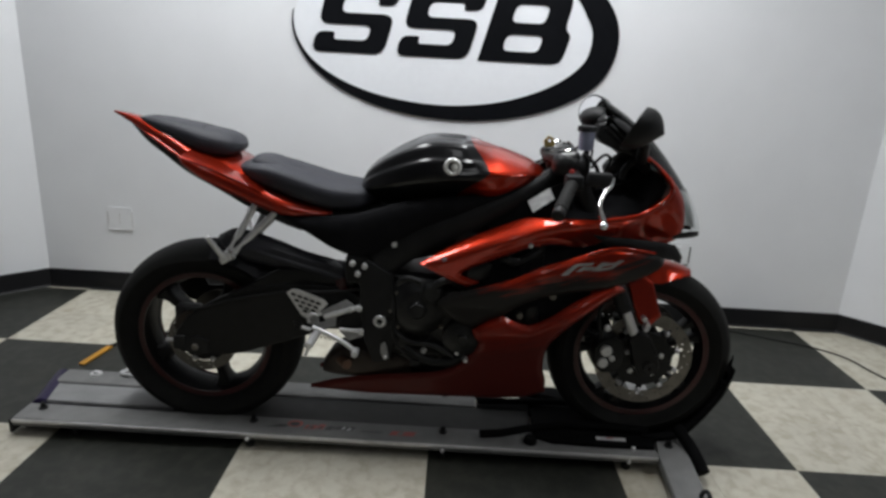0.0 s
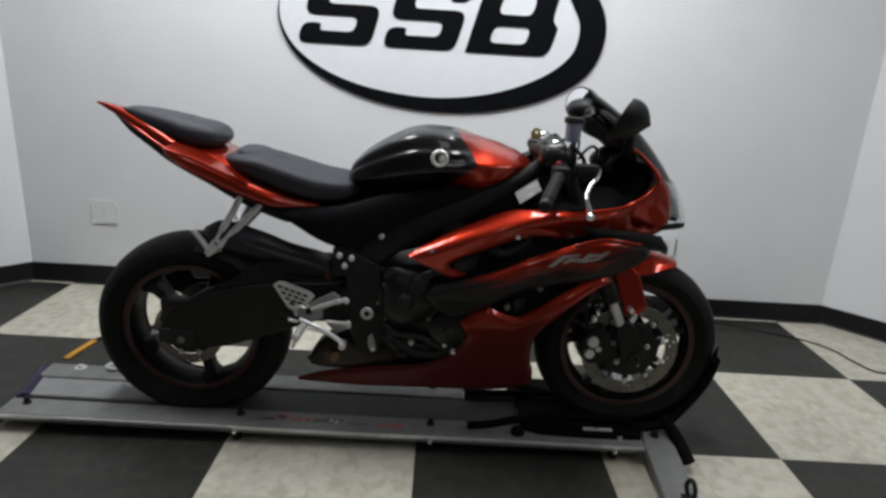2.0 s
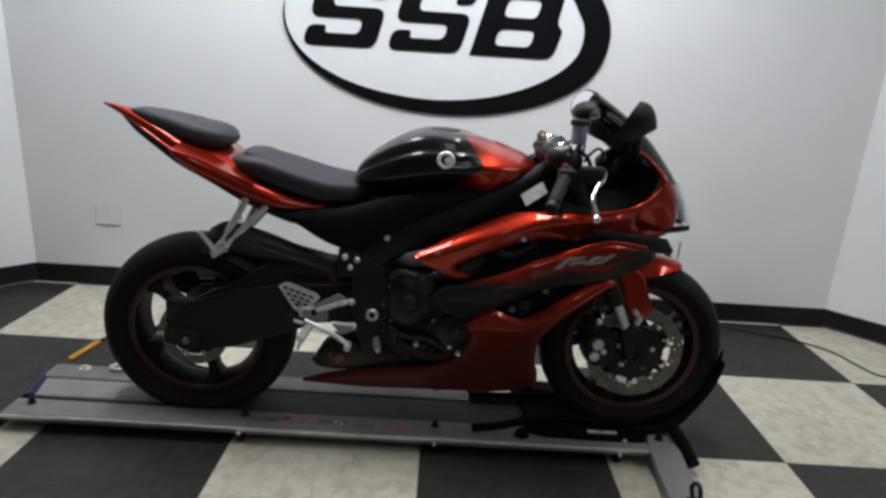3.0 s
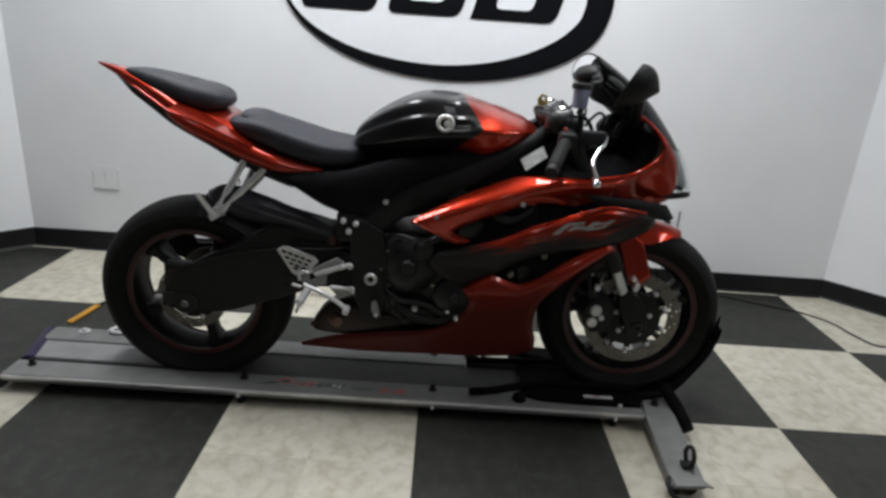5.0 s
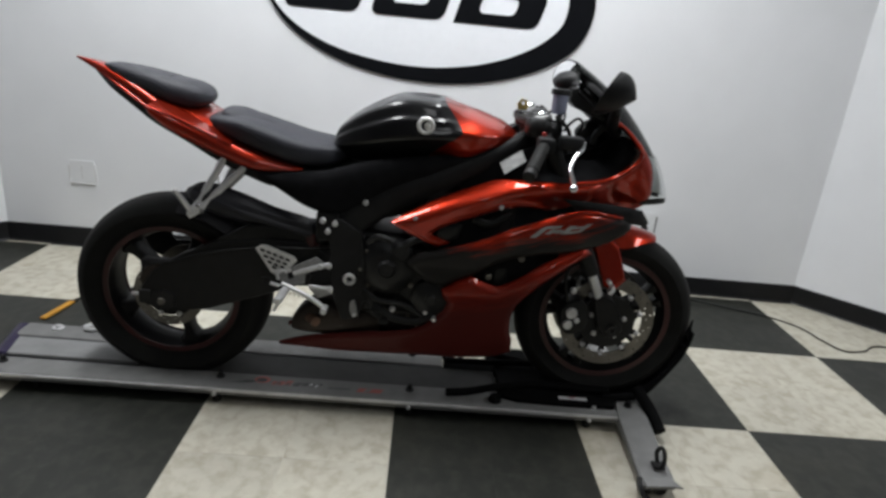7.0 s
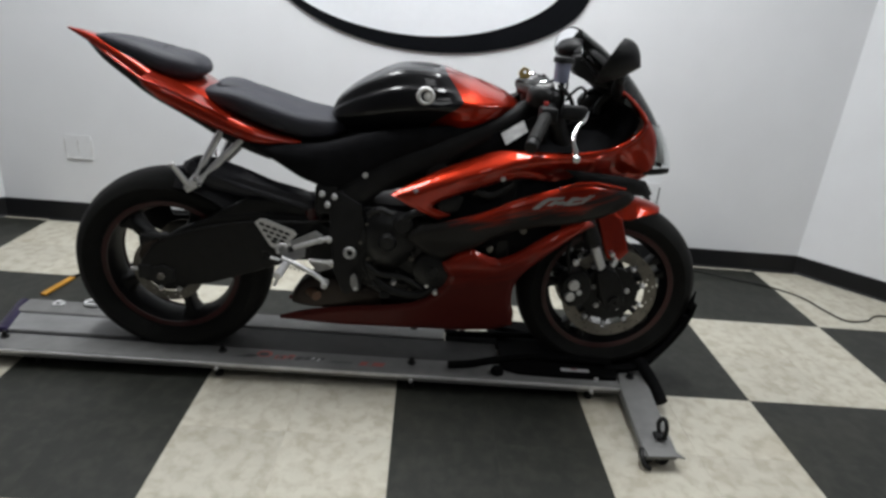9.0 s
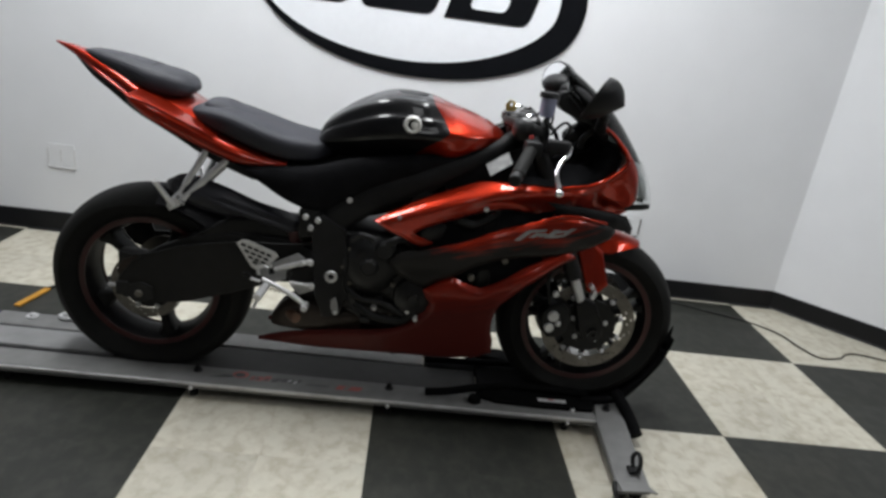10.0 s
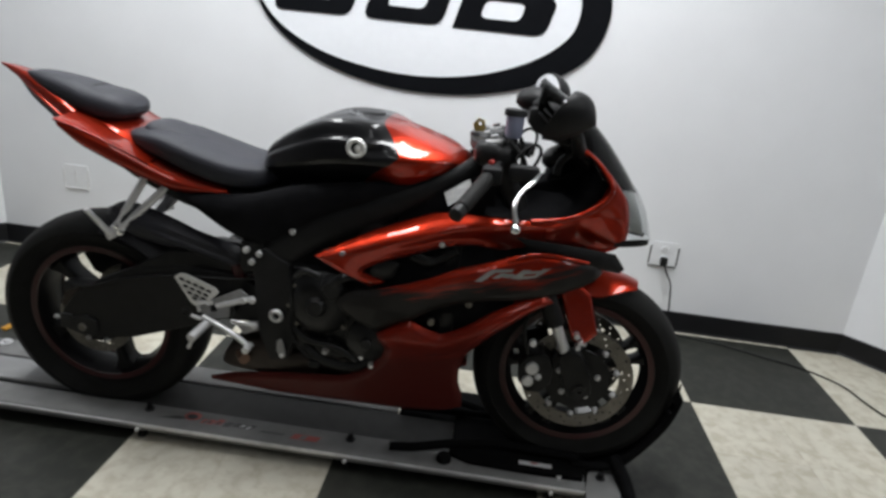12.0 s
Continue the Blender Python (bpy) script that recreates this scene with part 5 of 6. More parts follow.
nose = new("nose_fairing")
nose.parent = bike
tagged(nose, "red and black nose fairing with narrow headlights")
for s in (-1, 1):
    part("nose_side", panel([(0.500, 0.822), (0.545, 0.828), (0.600, 0.848), (0.641, 0.884), (0.655, 0.922), (0.645, 0.950)], [(0.50, 0.760), (0.58, 0.746), (0.672, 0.732), (0.722, 0.772), (0.710, 0.866), (0.680, 0.912)], nose_width, s, n=60, m=16, lip=0.006), RED, nose, "red nose side panel")
    part("nose_rim", tube([(0.47, s * side_width(0.47, 0.818), 0.818), (0.540, s * nose_width(0.540, 0.828), 0.828), (0.598, s * nose_width(0.598, 0.848), 0.848), (0.640, s * nose_width(0.640, 0.884), 0.884), (0.653, s * nose_width(0.653, 0.922), 0.922), (0.615, s * 0.118, 0.968), (0.560, s * 0.125, 1.005)], 0.007, n=40), RED, nose, "red upper rim of the nose")
    part("headlight", panel([(0.680, 0.912), (0.694, 0.890), (0.710, 0.860), (0.729, 0.772)], [(0.738, 0.900), (0.757, 0.870), (0.778, 0.830), (0.800, 0.766)], lambda x, z: nose_width(x, z) + 0.001, s, n=24, m=9, lip=0.002, thick=0.003), LENS, nose, "clear headlight lens")
    part("headlight_bowl", panel([(0.672, 0.913), (0.684, 0.890), (0.699, 0.852), (0.718, 0.799)], [(0.722, 0.898), (0.738, 0.868), (0.757, 0.828), (0.770, 0.785)], lambda x, z: nose_width(x, z) * 0.72, s, n=20, m=8, lip=0.0, thick=0.003), BOWL, nose, "silvered headlight reflector")
    part("nose_chin", skin(seam([(0.440, 0.772), (0.500, 0.768), (0.557, 0.765), (0.644, 0.755), (0.698, 0.744)], [(0.698, 0.744), (0.716, 0.722), (0.730, 0.703)], [(0.730, 0.703), (0.718, 0.692)], [(0.718, 0.692), (0.662, 0.704), (0.599, 0.718), (0.546, 0.728), (0.490, 0.742), (0.440, 0.772)]), lambda x, z: float(np.interp(x, (0.44, 0.56, 0.66, 0.73), (0.172, 0.160, 0.138, 0.105))), s, lip=0.006), BLACK, nose, "matt black chin of the nose")
    part("nose_lip", panel([(0.690, 0.772), (0.73, 0.776), (0.765, 0.776), (0.792, 0.770)], [(0.690, 0.753), (0.73, 0.755), (0.765, 0.756), (0.792, 0.757)], lambda x, z: nose_width(x, z) + 0.002, s, n=20, m=5, lip=0.004), BLACK, nose, "black lower lip of the headlights")
    part("inner_liner", panel([(0.14, 0.800), (0.26, 0.868), (0.37, 0.925)], [(0.14, 0.765), (0.26, 0.785), (0.385, 0.800)], lambda x, z: 0.128, s, n=16, m=5, lip=0.0), LINER, nose, "black inner fairing liner")
    part("cockpit_panel", panel([(0.36, 0.885), (0.44, 0.888), (0.50, 0.895), (0.545, 0.930), (0.610, 0.955), (0.650, 0.915)], [(0.355, 0.815), (0.43, 0.816), (0.53, 0.822), (0.595, 0.845), (0.640, 0.885)], lambda x, z: nose_width(x, z) - 0.030 - 0.02 * max(0, (z - 0.85) / 0.1), s, n=30, m=8, lip=0.0), LINER, nose, "black inner cockpit panel")

# screen, a smoked bubble
bm = bmesh.new()
mid = cr([(0.742, 0.888), (0.700, 0.945), (0.630, 1.025), (0.545, 1.095), (0.462, 1.148)], 22)
rim = cr([(0.628, 0.938), (0.590, 0.985), (0.540, 1.025), (0.490, 1.060), (0.452, 1.085)], 22)
rows, inner = [], []
for i in range(22):
    wide = 0.135 - 0.025 * i / 21
    ro, ri = [], []
    for q in range(17):
        u = -1 + q / 8
        k = abs(u) ** 2.0
        x, z = mid[i] * (1 - k) + rim[i] * k
        ro.append(bm.verts.new((x, wide * u, z)))
        ri.append(bm.verts.new((x - 0.0035, wide * u * 0.985, z - 0.0025)))
    rows.append(ro)
    inner.append(ri)
grid_faces(bm, rows)
grid_faces(bm, inner)
for a, b in ((rows[0], inner[0]), (rows[-1], inner[-1]), ([r[0] for r in rows], [r[0] for r in inner]), ([r[-1] for r in rows], [r[-1] for r in inner])):
    for i in range(len(a) - 1):
        bm.faces.new((a[i], a[i + 1], b[i + 1], b[i]))
part("windscreen", bm, SCREEN, bike, "dark smoked windscreen")
dash = new("instrument_cluster")
dash.parent = bike
part("dash_shell", loft([(0.438, 1.050, 1.098, 0.06, 0.5), (0.47, 1.028, 1.110, 0.095, 0.5), (0.53, 0.985, 1.080, 0.10, 0.5), (0.60, 0.935, 1.01, 0.08, 0.5)], n=16, power=3.5), BLACK, dash)
part("dash_box", plate([(0.432, 1.080), (0.470, 1.086), (0.520, 1.046), (0.548, 1.010), (0.537, 0.998), (0.503, 1.004), (0.449, 1.026), (0.430, 1.046)], -0.105, -0.020, bevel=0.008), SATIN, dash)
for k in range(2):
    part("dash_rib", tube([(0.452 + 0.012 * k, -0.108, 1.072 + 0.008 * k), (0.490 + 0.012 * k, -0.108, 1.040 + 0.008 * k), (0.520 + 0.012 * k, -0.108, 1.012 + 0.008 * k)], 0.005, n=14, seg=8), ENGINE, dash)
part("dash_hood", loft([(0.398, 1.080, 1.098, 0.025, 0.5), (0.412, 1.068, 1.114, 0.042, 0.5), (0.440, 1.058, 1.123, 0.054, 0.5), (0.475, 1.045, 1.120, 0.058, 0.5)], n=18, power=2.3), BLACK, dash, "rounded black instrument hood")
part("dash_mount", plate([(0.380, 0.800), (0.372, 0.850), (0.440, 0.878), (0.500, 0.900), (0.503, 0.915), (0.519, 0.943), (0.543, 0.980), (0.585, 0.985), (0.640, 0.930), (0.660, 0.880), (0.600, 0.825)], -0.050, 0.050, bevel=0.012), LINER, dash, "black instrument mount")
part("dash_pod", loft([(0.486, 0.935, 0.955, 0.020, 0.5), (0.500, 0.924, 0.972, 0.034, 0.5), (0.530, 0.930, 0.990, 0.040, 0.5), (0.560, 0.945, 0.995, 0.036, 0.5)], n=14, power=2.5), SATIN, dash)
part("dash_stay", tube([(0.520, -0.09, 0.925), (0.525, -0.09, 0.955), (0.545, -0.09, 0.978), (0.560, -0.09, 0.985)], 0.010, n=20), SATIN, dash)

# forks, triple clamp, bars
for s in (-1, 1):
    fork = new("front_fork")
    fork.parent = bike
    y = s * 0.108
    low, high = Vector((0.657, y, 0.370)), Vector((0.357, y, 0.995))
    part("outer_tube", rod(low.lerp(high, 0.25), high, 0.026, seg=24), SATIN, fork)
    part("slider", rod(low.lerp(high, 0.10), low.lerp(high, 0.255), 0.0150, seg=24), ALU, fork, "bright fork slider")
    part("axle_lug", plate([(0.600, 0.440), (0.628, 0.464), (0.662, 0.450), (0.700, 0.385), (0.705, 0.340), (0.678, 0.315), (0.645, 0.322), (0.620, 0.37)], y - 0.022, y + 0.022, bevel=0.008), SATIN, fork)
    part("axle_end", lathe([(0.006, s * 0.130), (0.018, s * 0.130), (0.018, s * 0.138), (0.006, s * 0.138)], (FRONT[0], 0, FRONT[1]), 24), ENGINE, fork)
    cal = new("front_brake_caliper")
    cal.parent = bike
    C = [(0.500, 0.395), (0.520, 0.425), (0.560, 0.440), (0.585, 0.425), (0.600, 0.385), (0.590, 0.340), (0.565, 0.315), (0.530, 0.315), (0.505, 0.345)]
    part("caliper_body", plate(C, s * 0.045, s * 0.118, bevel=0.010), SATIN, cal, "black radial brake caliper")
    for cx, cz, r in ((0.537, 0.392, 0.0185), (0.530, 0.352, 0.0165)):
        part("piston_cap", lathe([(0.001, s * 0.126), (r - 0.003, s * 0.126), (r, s * 0.122), (r, s * 0.115), (0.001, s * 0.115)], (cx, 0, cz), 28), ALU, cal, "round aluminium piston cap")
    part("bolt", hexbolt((0.557, s * 0.118, 0.368), 0.007, 0.010, s), ALU, cal)
    part("brake_hose", tube([(0.52, s * 0.11, 0.43), (0.50, s * 0.12, 0.52), (0.53, s * 0.11, 0.62), (0.50, s * 0.09, 0.75)], 0.006, n=24), HOSE, cal)
    part("hose_joint", rod((0.527, s * 0.122, 0.475), (0.527, s * 0.140, 0.475), 0.009), ALU, cal)
    clip = new("handlebar")
    clip.parent = bike
    a, b = Vector((0.388, s * 0.120, 0.955)), Vector((0.305, s * 0.350, 0.878))
    part("bar", rod(a, b, 0.011), SATIN, clip)
    part("grip", rod(a.lerp(b, 0.42), b, 0.0175, seg=20), RUBBER, clip, "black rubber grip")
    part("bar_end", rod(b, b + (b - a).normalized() * 0.03, 0.0165), SATIN, clip)
    part("clamp", lathe([(0.024, 0.935), (0.044, 0.935), (0.048, 0.945), (0.048, 0.968), (0.040, 0.982), (0.024, 0.986)], (0.372, y, 0), 28, axis="Z"), SATIN, clip)
    m = a.lerp(b, 0.34)
    part("switch_block", box(m.x - 0.022, m.x + 0.026, m.y - 0.028, m.y + 0.028, m.z - 0.022, m.z + 0.020, 0.010), BLACK, clip)
    part("lever_perch", box(0.400, 0.474, s * 0.175 - 0.020, s * 0.175 + 0.020, 0.915, 0.955, 0.012), BLACK, clip)
    part("lever", tube([(0.470, s * 0.192, 0.938), (0.456, s * 0.228, 0.926), (0.432, s * 0.258, 0.908), (0.420, s * 0.285, 0.880), (0.428, s * 0.312, 0.848)], lambda u: 0.0080 - 0.003 * math.sin(math.pi * u), n=30), CHROME, clip, "polished silver hand lever")
    bm = bmesh.new()
    bmesh.ops.create_uvsphere(bm, u_segments=16, v_segments=10, radius=0.0115, matrix=Matrix.Translation((0.428, s * 0.318, 0.838)))
    part("lever_ball", bm, CHROME, clip)
    part("bar_hose", tube([(0.415, s * 0.150, 0.962), (0.430, s * 0.150, 0.985), (0.452, s * 0.140, 1.000), (0.470, s * 0.130, 0.990), (0.470, s * 0.115, 0.965), (0.455, s * 0.10, 0.925)], 0.0042, n=30), HOSE, clip)
    part("bar_cable", tube([(0.392, s * 0.130, 1.000), (0.412, s * 0.140, 0.985), (0.432, s * 0.145, 0.962), (0.440, s * 0.140, 0.930), (0.440, s * 0.110, 0.90)], 0.006, n=30), HOSE, clip)
top = new("triple_clamp")
top.parent = bike
part("clamp_plate", plate([(0.295, -0.05), (0.325, -0.140), (0.362, -0.150), (0.392, -0.11), (0.365, 0), (0.392, 0.11), (0.362, 0.150), (0.325, 0.140), (0.295, 0.05)], 0, 0.022, bevel=0.005), SATIN, top)
top.children[0].matrix_local = Matrix.Translation((0, 0, 0.966)) @ Matrix.Rotation(radians(90), 4, "X") @ Matrix.Diagonal((1, 1, -1, 1))
part("stem_nut", rod((0.330, 0, 0.986), (0.328, 0, 1.000), 0.016, seg=6), BRACKET, top)
for s in (-1, 1):
    part("fork_boot", lathe([(0.001, 0.935), (0.030, 0.935), (0.040, 0.945), (0.043, 0.965), (0.038, 0.984), (0.028, 0.992), (0.001, 0.992)], (0.352, s * 0.116, 0), 28, axis="Z"), SATIN, top)
    part("fork_cap", rod((0.360, s * 0.112, 0.985), (0.357, s * 0.112, 0.998), 0.025, seg=24), BRACKET, top, "silver fork cap")
    part("cap_nut", rod((0.357, s * 0.112, 1.000), (0.355, s * 0.112, 1.008), 0.012, seg=6), CHROME, top)
part("ignition", rod((0.318, 0.0, 0.955), (0.312, 0.0, 0.998), 0.022, seg=24), SATIN, top)
key = part("key", plate([(-0.012, 0.0), (-0.018, 0.022), (-0.006, 0.038), (0.010, 0.034), (0.016, 0.014), (0.006, 0.0)], -0.0015, 0.0015, holes=[[(-0.004, 0.020), (0.004, 0.020), (0.004, 0.029), (-0.004, 0.029)]], bevel=0), GOLD, bike, "brass key in the ignition")
key.location = (0.314, 0.0, 0.992)
tank_cup = new("brake_fluid_cup")
tank_cup.parent = bike
part("cup", lathe([(0.001, 1.015), (0.018, 1.015), (0.0215, 1.024), (0.0225, 1.068), (0.001, 1.068)], (0.400, -0.115, -0.008), 28, axis="Z"), CUP, tank_cup, "bluish translucent fluid cup")
part("lid", lathe([(0.001, 1.083), (0.026, 1.083), (0.028, 1.079), (0.028, 1.068), (0.001, 1.068)], (0.400, -0.115, -0.008), 28, axis="Z"), BLACK, tank_cup, "black screw lid")
part("cup_stay", tube([(0.405, -0.115, 1.010), (0.402, -0.125, 0.98), (0.398, -0.135, 0.950)], 0.008, n=12), SATIN, tank_cup)
part("red_switch", rod((0.360, -0.170, 0.952), (0.355, -0.181, 0.953), 0.0065), REDPLASTIC, bike, "red stop switch")
bm = bmesh.new()
lo = [bm.verts.new(p) for p in ((0.249, -0.128, 0.853), (0.309, -0.126, 0.895), (0.322, -0.150, 0.868), (0.264, -0.152, 0.826))]
hi = [bm.verts.new((v.co.x, v.co.y - 0.0016, v.co.z + 0.001)) for v in lo]
grid_faces(bm, [lo, hi], True)
bm.faces.new(lo)
bm.faces.new(hi)
part("frame_sticker", bm, STICKER, bike, "pale grey sticker", smooth=False)

# mirrors
for s in (-1, 1):
    mir = new("mirror")
    mir.parent = bike
    tagged(mir, "black teardrop mirror on a stalk")
    cx, cy, cz = (0.520, 0.272, 1.094) if s > 0 else (0.528, -0.240, 1.085)
    lean, tip, swing_in, broad = (0.25, 12, 24, 0.078) if s > 0 else (0.58, -28, -5, 0.064)
    bm = bmesh.new()
    rows = []
    for i in range(13):
        u = i / 12
        row = []
        for q in range(24):
            a = 2 * math.pi * q / 24
            r = 1 - u ** 2.1
            hy = broad * math.cos(a) * max(r, 0.02)
            hz = 0.055 * math.sin(a) * max(r, 0.02)
            row.append(bm.verts.new((cx - 0.036 + 0.080 * u ** 0.9 + lean * hz, cy + hy, cz + hz - 0.012 * u)))
        rows.append(row)
    grid_faces(bm, rows, True)
    bm.faces.new(rows[0])
    bm.faces.new(rows[-1])
    bmesh.ops.rotate(bm, verts=bm.verts, cent=(cx, cy, cz), matrix=Matrix.Rotation(radians(swing_in), 3, "Z") @ Matrix.Rotation(radians(tip), 3, "X"))
    part("housing", bm, BLACK, mir)
    bm = bmesh.new()
    vs = [bm.verts.new((cx - 0.038 + lean * 0.050 * math.sin(a), cy + (broad - 0.007) * math.cos(a), cz + 0.050 * math.sin(a))) for a in [2 * math.pi * q / 32 for q in range(32)]]
    bk = [bm.verts.new((v.co.x + 0.003, v.co.y, v.co.z)) for v in vs]
    bm.faces.new(vs)
    bm.faces.new(bk)
    for i in range(32):
        bm.faces.new((vs[i], vs[(i + 1) % 32], bk[(i + 1) % 32], bk[i]))
    bmesh.ops.rotate(bm, verts=bm.verts, cent=(cx, cy, cz), matrix=Matrix.Rotation(radians(swing_in), 3, "Z") @ Matrix.Rotation(radians(tip), 3, "X"))
    part("mirror_glass", bm, MIRROR, mir, "mirror glass facing the rider", smooth=False)
    part("stalk", tube([(cx + 0.005, cy - s * 0.055, cz - 0.030), (0.545, s * 0.180, 1.035), (0.556, s * 0.135, 1.008), (0.566, s * 0.105, 0.990)], lambda u: 0.013 + 0.006 * u, n=20, seg=14), BLACK, mir)

# front fender
fender = new("front_fender")
fender.parent = bike
tagged(fender, "red front fender")
bm = bmesh.new()
rows, low = [], []
for k in range(31):
    a = radians(67 + 70 * k / 30)
    grow = min(1.0, 0.25 + k / 9)
    ro, ri = [], []
    for q in range(15):
        u = -1 + q / 7
        r = 0.317 - 0.058 * min(1.0, 0.25 + k / 11) * abs(u) ** 2.6
        ww = 0.078 * grow ** 0.5
        ro.append(bm.verts.new((FRONT[0] + r * math.cos(a), ww * u, FRONT[1] + r * math.sin(a))))
        ri.append(bm.verts.new((FRONT[0] + (r - 0.004) * math.cos(a), ww * u * 0.96, FRONT[1] + (r - 0.004) * math.sin(a))))
    rows.append(ro)
    low.append(ri)
grid_faces(bm, rows)
grid_faces(bm, low)
for a, b in ((rows[0], low[0]), (rows[-1], low[-1]), ([r[0] for r in rows], [r[0] for r in low]), ([r[-1] for r in rows], [r[-1] for r in low])):
    for i in range(len(a) - 1):
        bm.faces.new((a[i], a[i + 1], b[i + 1], b[i]))
part("fender_top", bm, RED, fender)
for s in (-1, 1):
    part("fender_side", panel([(0.572, 0.632), (0.615, 0.640), (0.664, 0.612)], [(0.630, 0.484), (0.662, 0.476), (0.698, 0.508)], lambda x, z: 0.085 + 0.18 * max(0, 0.60 - z), s, n=20, m=10, lip=0.008), RED, fender)
    for at in ((0.640, 0.505), (0.652, 0.488), (0.648, 0.472)):
        part("bolt", rod((at[0], s * 0.10, at[1]), (at[0], s * 0.125, at[1]), 0.0075, seg=12), ALU, fender)

# ---- the dolly ----
dolly = thing("motorcycle_dolly", "long grey steel dolly with two rails and a black wheel chock", "dolly", (0, 0, 0))


def rail(y0, y1, z0, z1, x0, x1):
    """A folded rail: flat top, rounded lip and down-turned flange."""
    t = 0.004
    prof = [(y0, z0), (y0, z1 - 0.008), (y0 + 0.003, z1 - 0.002), (y0 + 0.010, z1), (y1 - 0.006, z1), (y1, z1 - 0.006), (y1, z0), (y1 - t, z0), (y1 - t, z1 - 0.009), (y0 + 0.010, z1 - t), (y0 + t, z1 - 0.010), (y0 + t, z0)]
    bm = bmesh.new()
    ra = [bm.verts.new((x0, y, z)) for y, z in prof]
    rb = [bm.verts.new((x1, y, z)) for y, z in prof]
    k = len(prof)
    for i in range(k):
        bm.faces.new((ra[i], ra[(i + 1) % k], rb[(i + 1) % k], rb[i]))
    bm.faces.new(ra)
    bm.faces.new(rb)
    return bm


part("near_rail", rail(-0.062, 0.036, 0.036, 0.062, -1.335, 0.735), RAIL, dolly, "grey painted rail")
part("far_rail", rail(0.180, 0.276, 0.030, 0.062, -1.350, 0.158), RAIL, dolly, "grey painted rail")
# a brighter strip along the near rail's front edge
part("rail_lip", box(-1.335, 0.735, -0.069, -0.0625, 0.0480, 0.0605, 0.003), RAILEDGE, dolly, "bright rail edge")
bm = bmesh.new()
lo = [bm.verts.new((x, y, 0.050)) for x, y in ((-1.298, 0.052), (-0.87, 0.052), (-0.87, 0.174), (-1.330, 0.174))]
hi = [bm.verts.new((v.co.x, v.co.y, 0.063 if v.co.y < 0.1 else 0.060)) for v in lo]
grid_faces(bm, [lo, hi], True)
bm.faces.new(lo)
bm.faces.new(hi)
bmesh.ops.bevel(bm, geom=list(bm.edges), offset=0.003, segments=2, affect="EDGES")
part("channel_plate", bm, RAILPALE, dolly, "pale grey plate between the rails")
part("channel_floor", box(-1.30, -0.868, 0.0365, 0.1795, 0.020, 0.028, 0.001), MAT, dolly)
part("channel_mat", box(-0.866, 0.344, 0.0365, 0.1795, 0.046, 0.054, 0.001), MAT, dolly, "dark grip mat between the rails")
part("end_pipe", rod((-1.322, 0.055, 0.034), (-1.372, 0.272, 0.034), 0.029, seg=24), BLUE, dolly, "dark blue purple end roller")
part("end_cap", box(-1.347, -1.3355, -0.066, 0.036, 0.010, 0.058, 0.003), HOSE, dolly, "black rubber rail end cap")
for bx, by in ((-0.578, 0.004), (0.045, 0.004), (0.045, 0.245), (-1.275, 0.004), (0.225, 0.235)):
    bm = rod((bx, by, 0.062), (bx, by, 0.066), 0.014, seg=20)
    rod((bx, by, 0.066), (bx, by, 0.084), 0.009, 0.0075, seg=14, bm=bm)
    part("rail_bolt", bm, BLACK, dolly, "black domed bolt")
for bx in (-0.578, 0.045, 0.64, -1.15):
    for by in (-0.040, 0.262):
        bm = rod((bx, by, 0.0), (bx, by, 0.016), 0.014, seg=16)
        rod((bx, by, 0.014), (bx, by, 0.058), 0.008, seg=12, bm=bm)
        part("levelling_foot", bm, HOSE, dolly)
for bx in (-0.578, 0.045, 0.640):
    part("flange_bolt", rod((bx, -0.0622, 0.041), (bx, -0.074, 0.041), 0.0075, 0.006, seg=8), ALU, dolly, "small bright bolt head")
# printed lettering on the rail, worn to plain slanted bars
rng = random.Random(4)


def printed_bar(x, w, y, h, ink, lift=0.0625, lean=0.010):
    bm = bmesh.new()
    q = [(x, y - h / 2), (x + w, y - h / 2), (x + w + lean, y + h / 2), (x + lean, y + h / 2)]
    lo = [bm.verts.new((px, py, 0.0622)) for px, py in q]
    hi = [bm.verts.new((px, py, lift)) for px, py in q]
    grid_faces(bm, [lo, hi], True)
    bm.faces.new(lo)
    bm.faces.new(hi)
    part("printed_bar", bm, ink, dolly, smooth=False)


def printed_shape(points, ink, lift):
    bm = bmesh.new()
    lo = [bm.verts.new((px, py, 0.0622)) for px, py in points]
    hi = [bm.verts.new((px, py, lift)) for px, py in points]
    grid_faces(bm, [lo, hi], True)
    bm.faces.new(lo)
    bm.faces.new(hi)
    part("printed_shape", bm, ink, dolly, smooth=False)


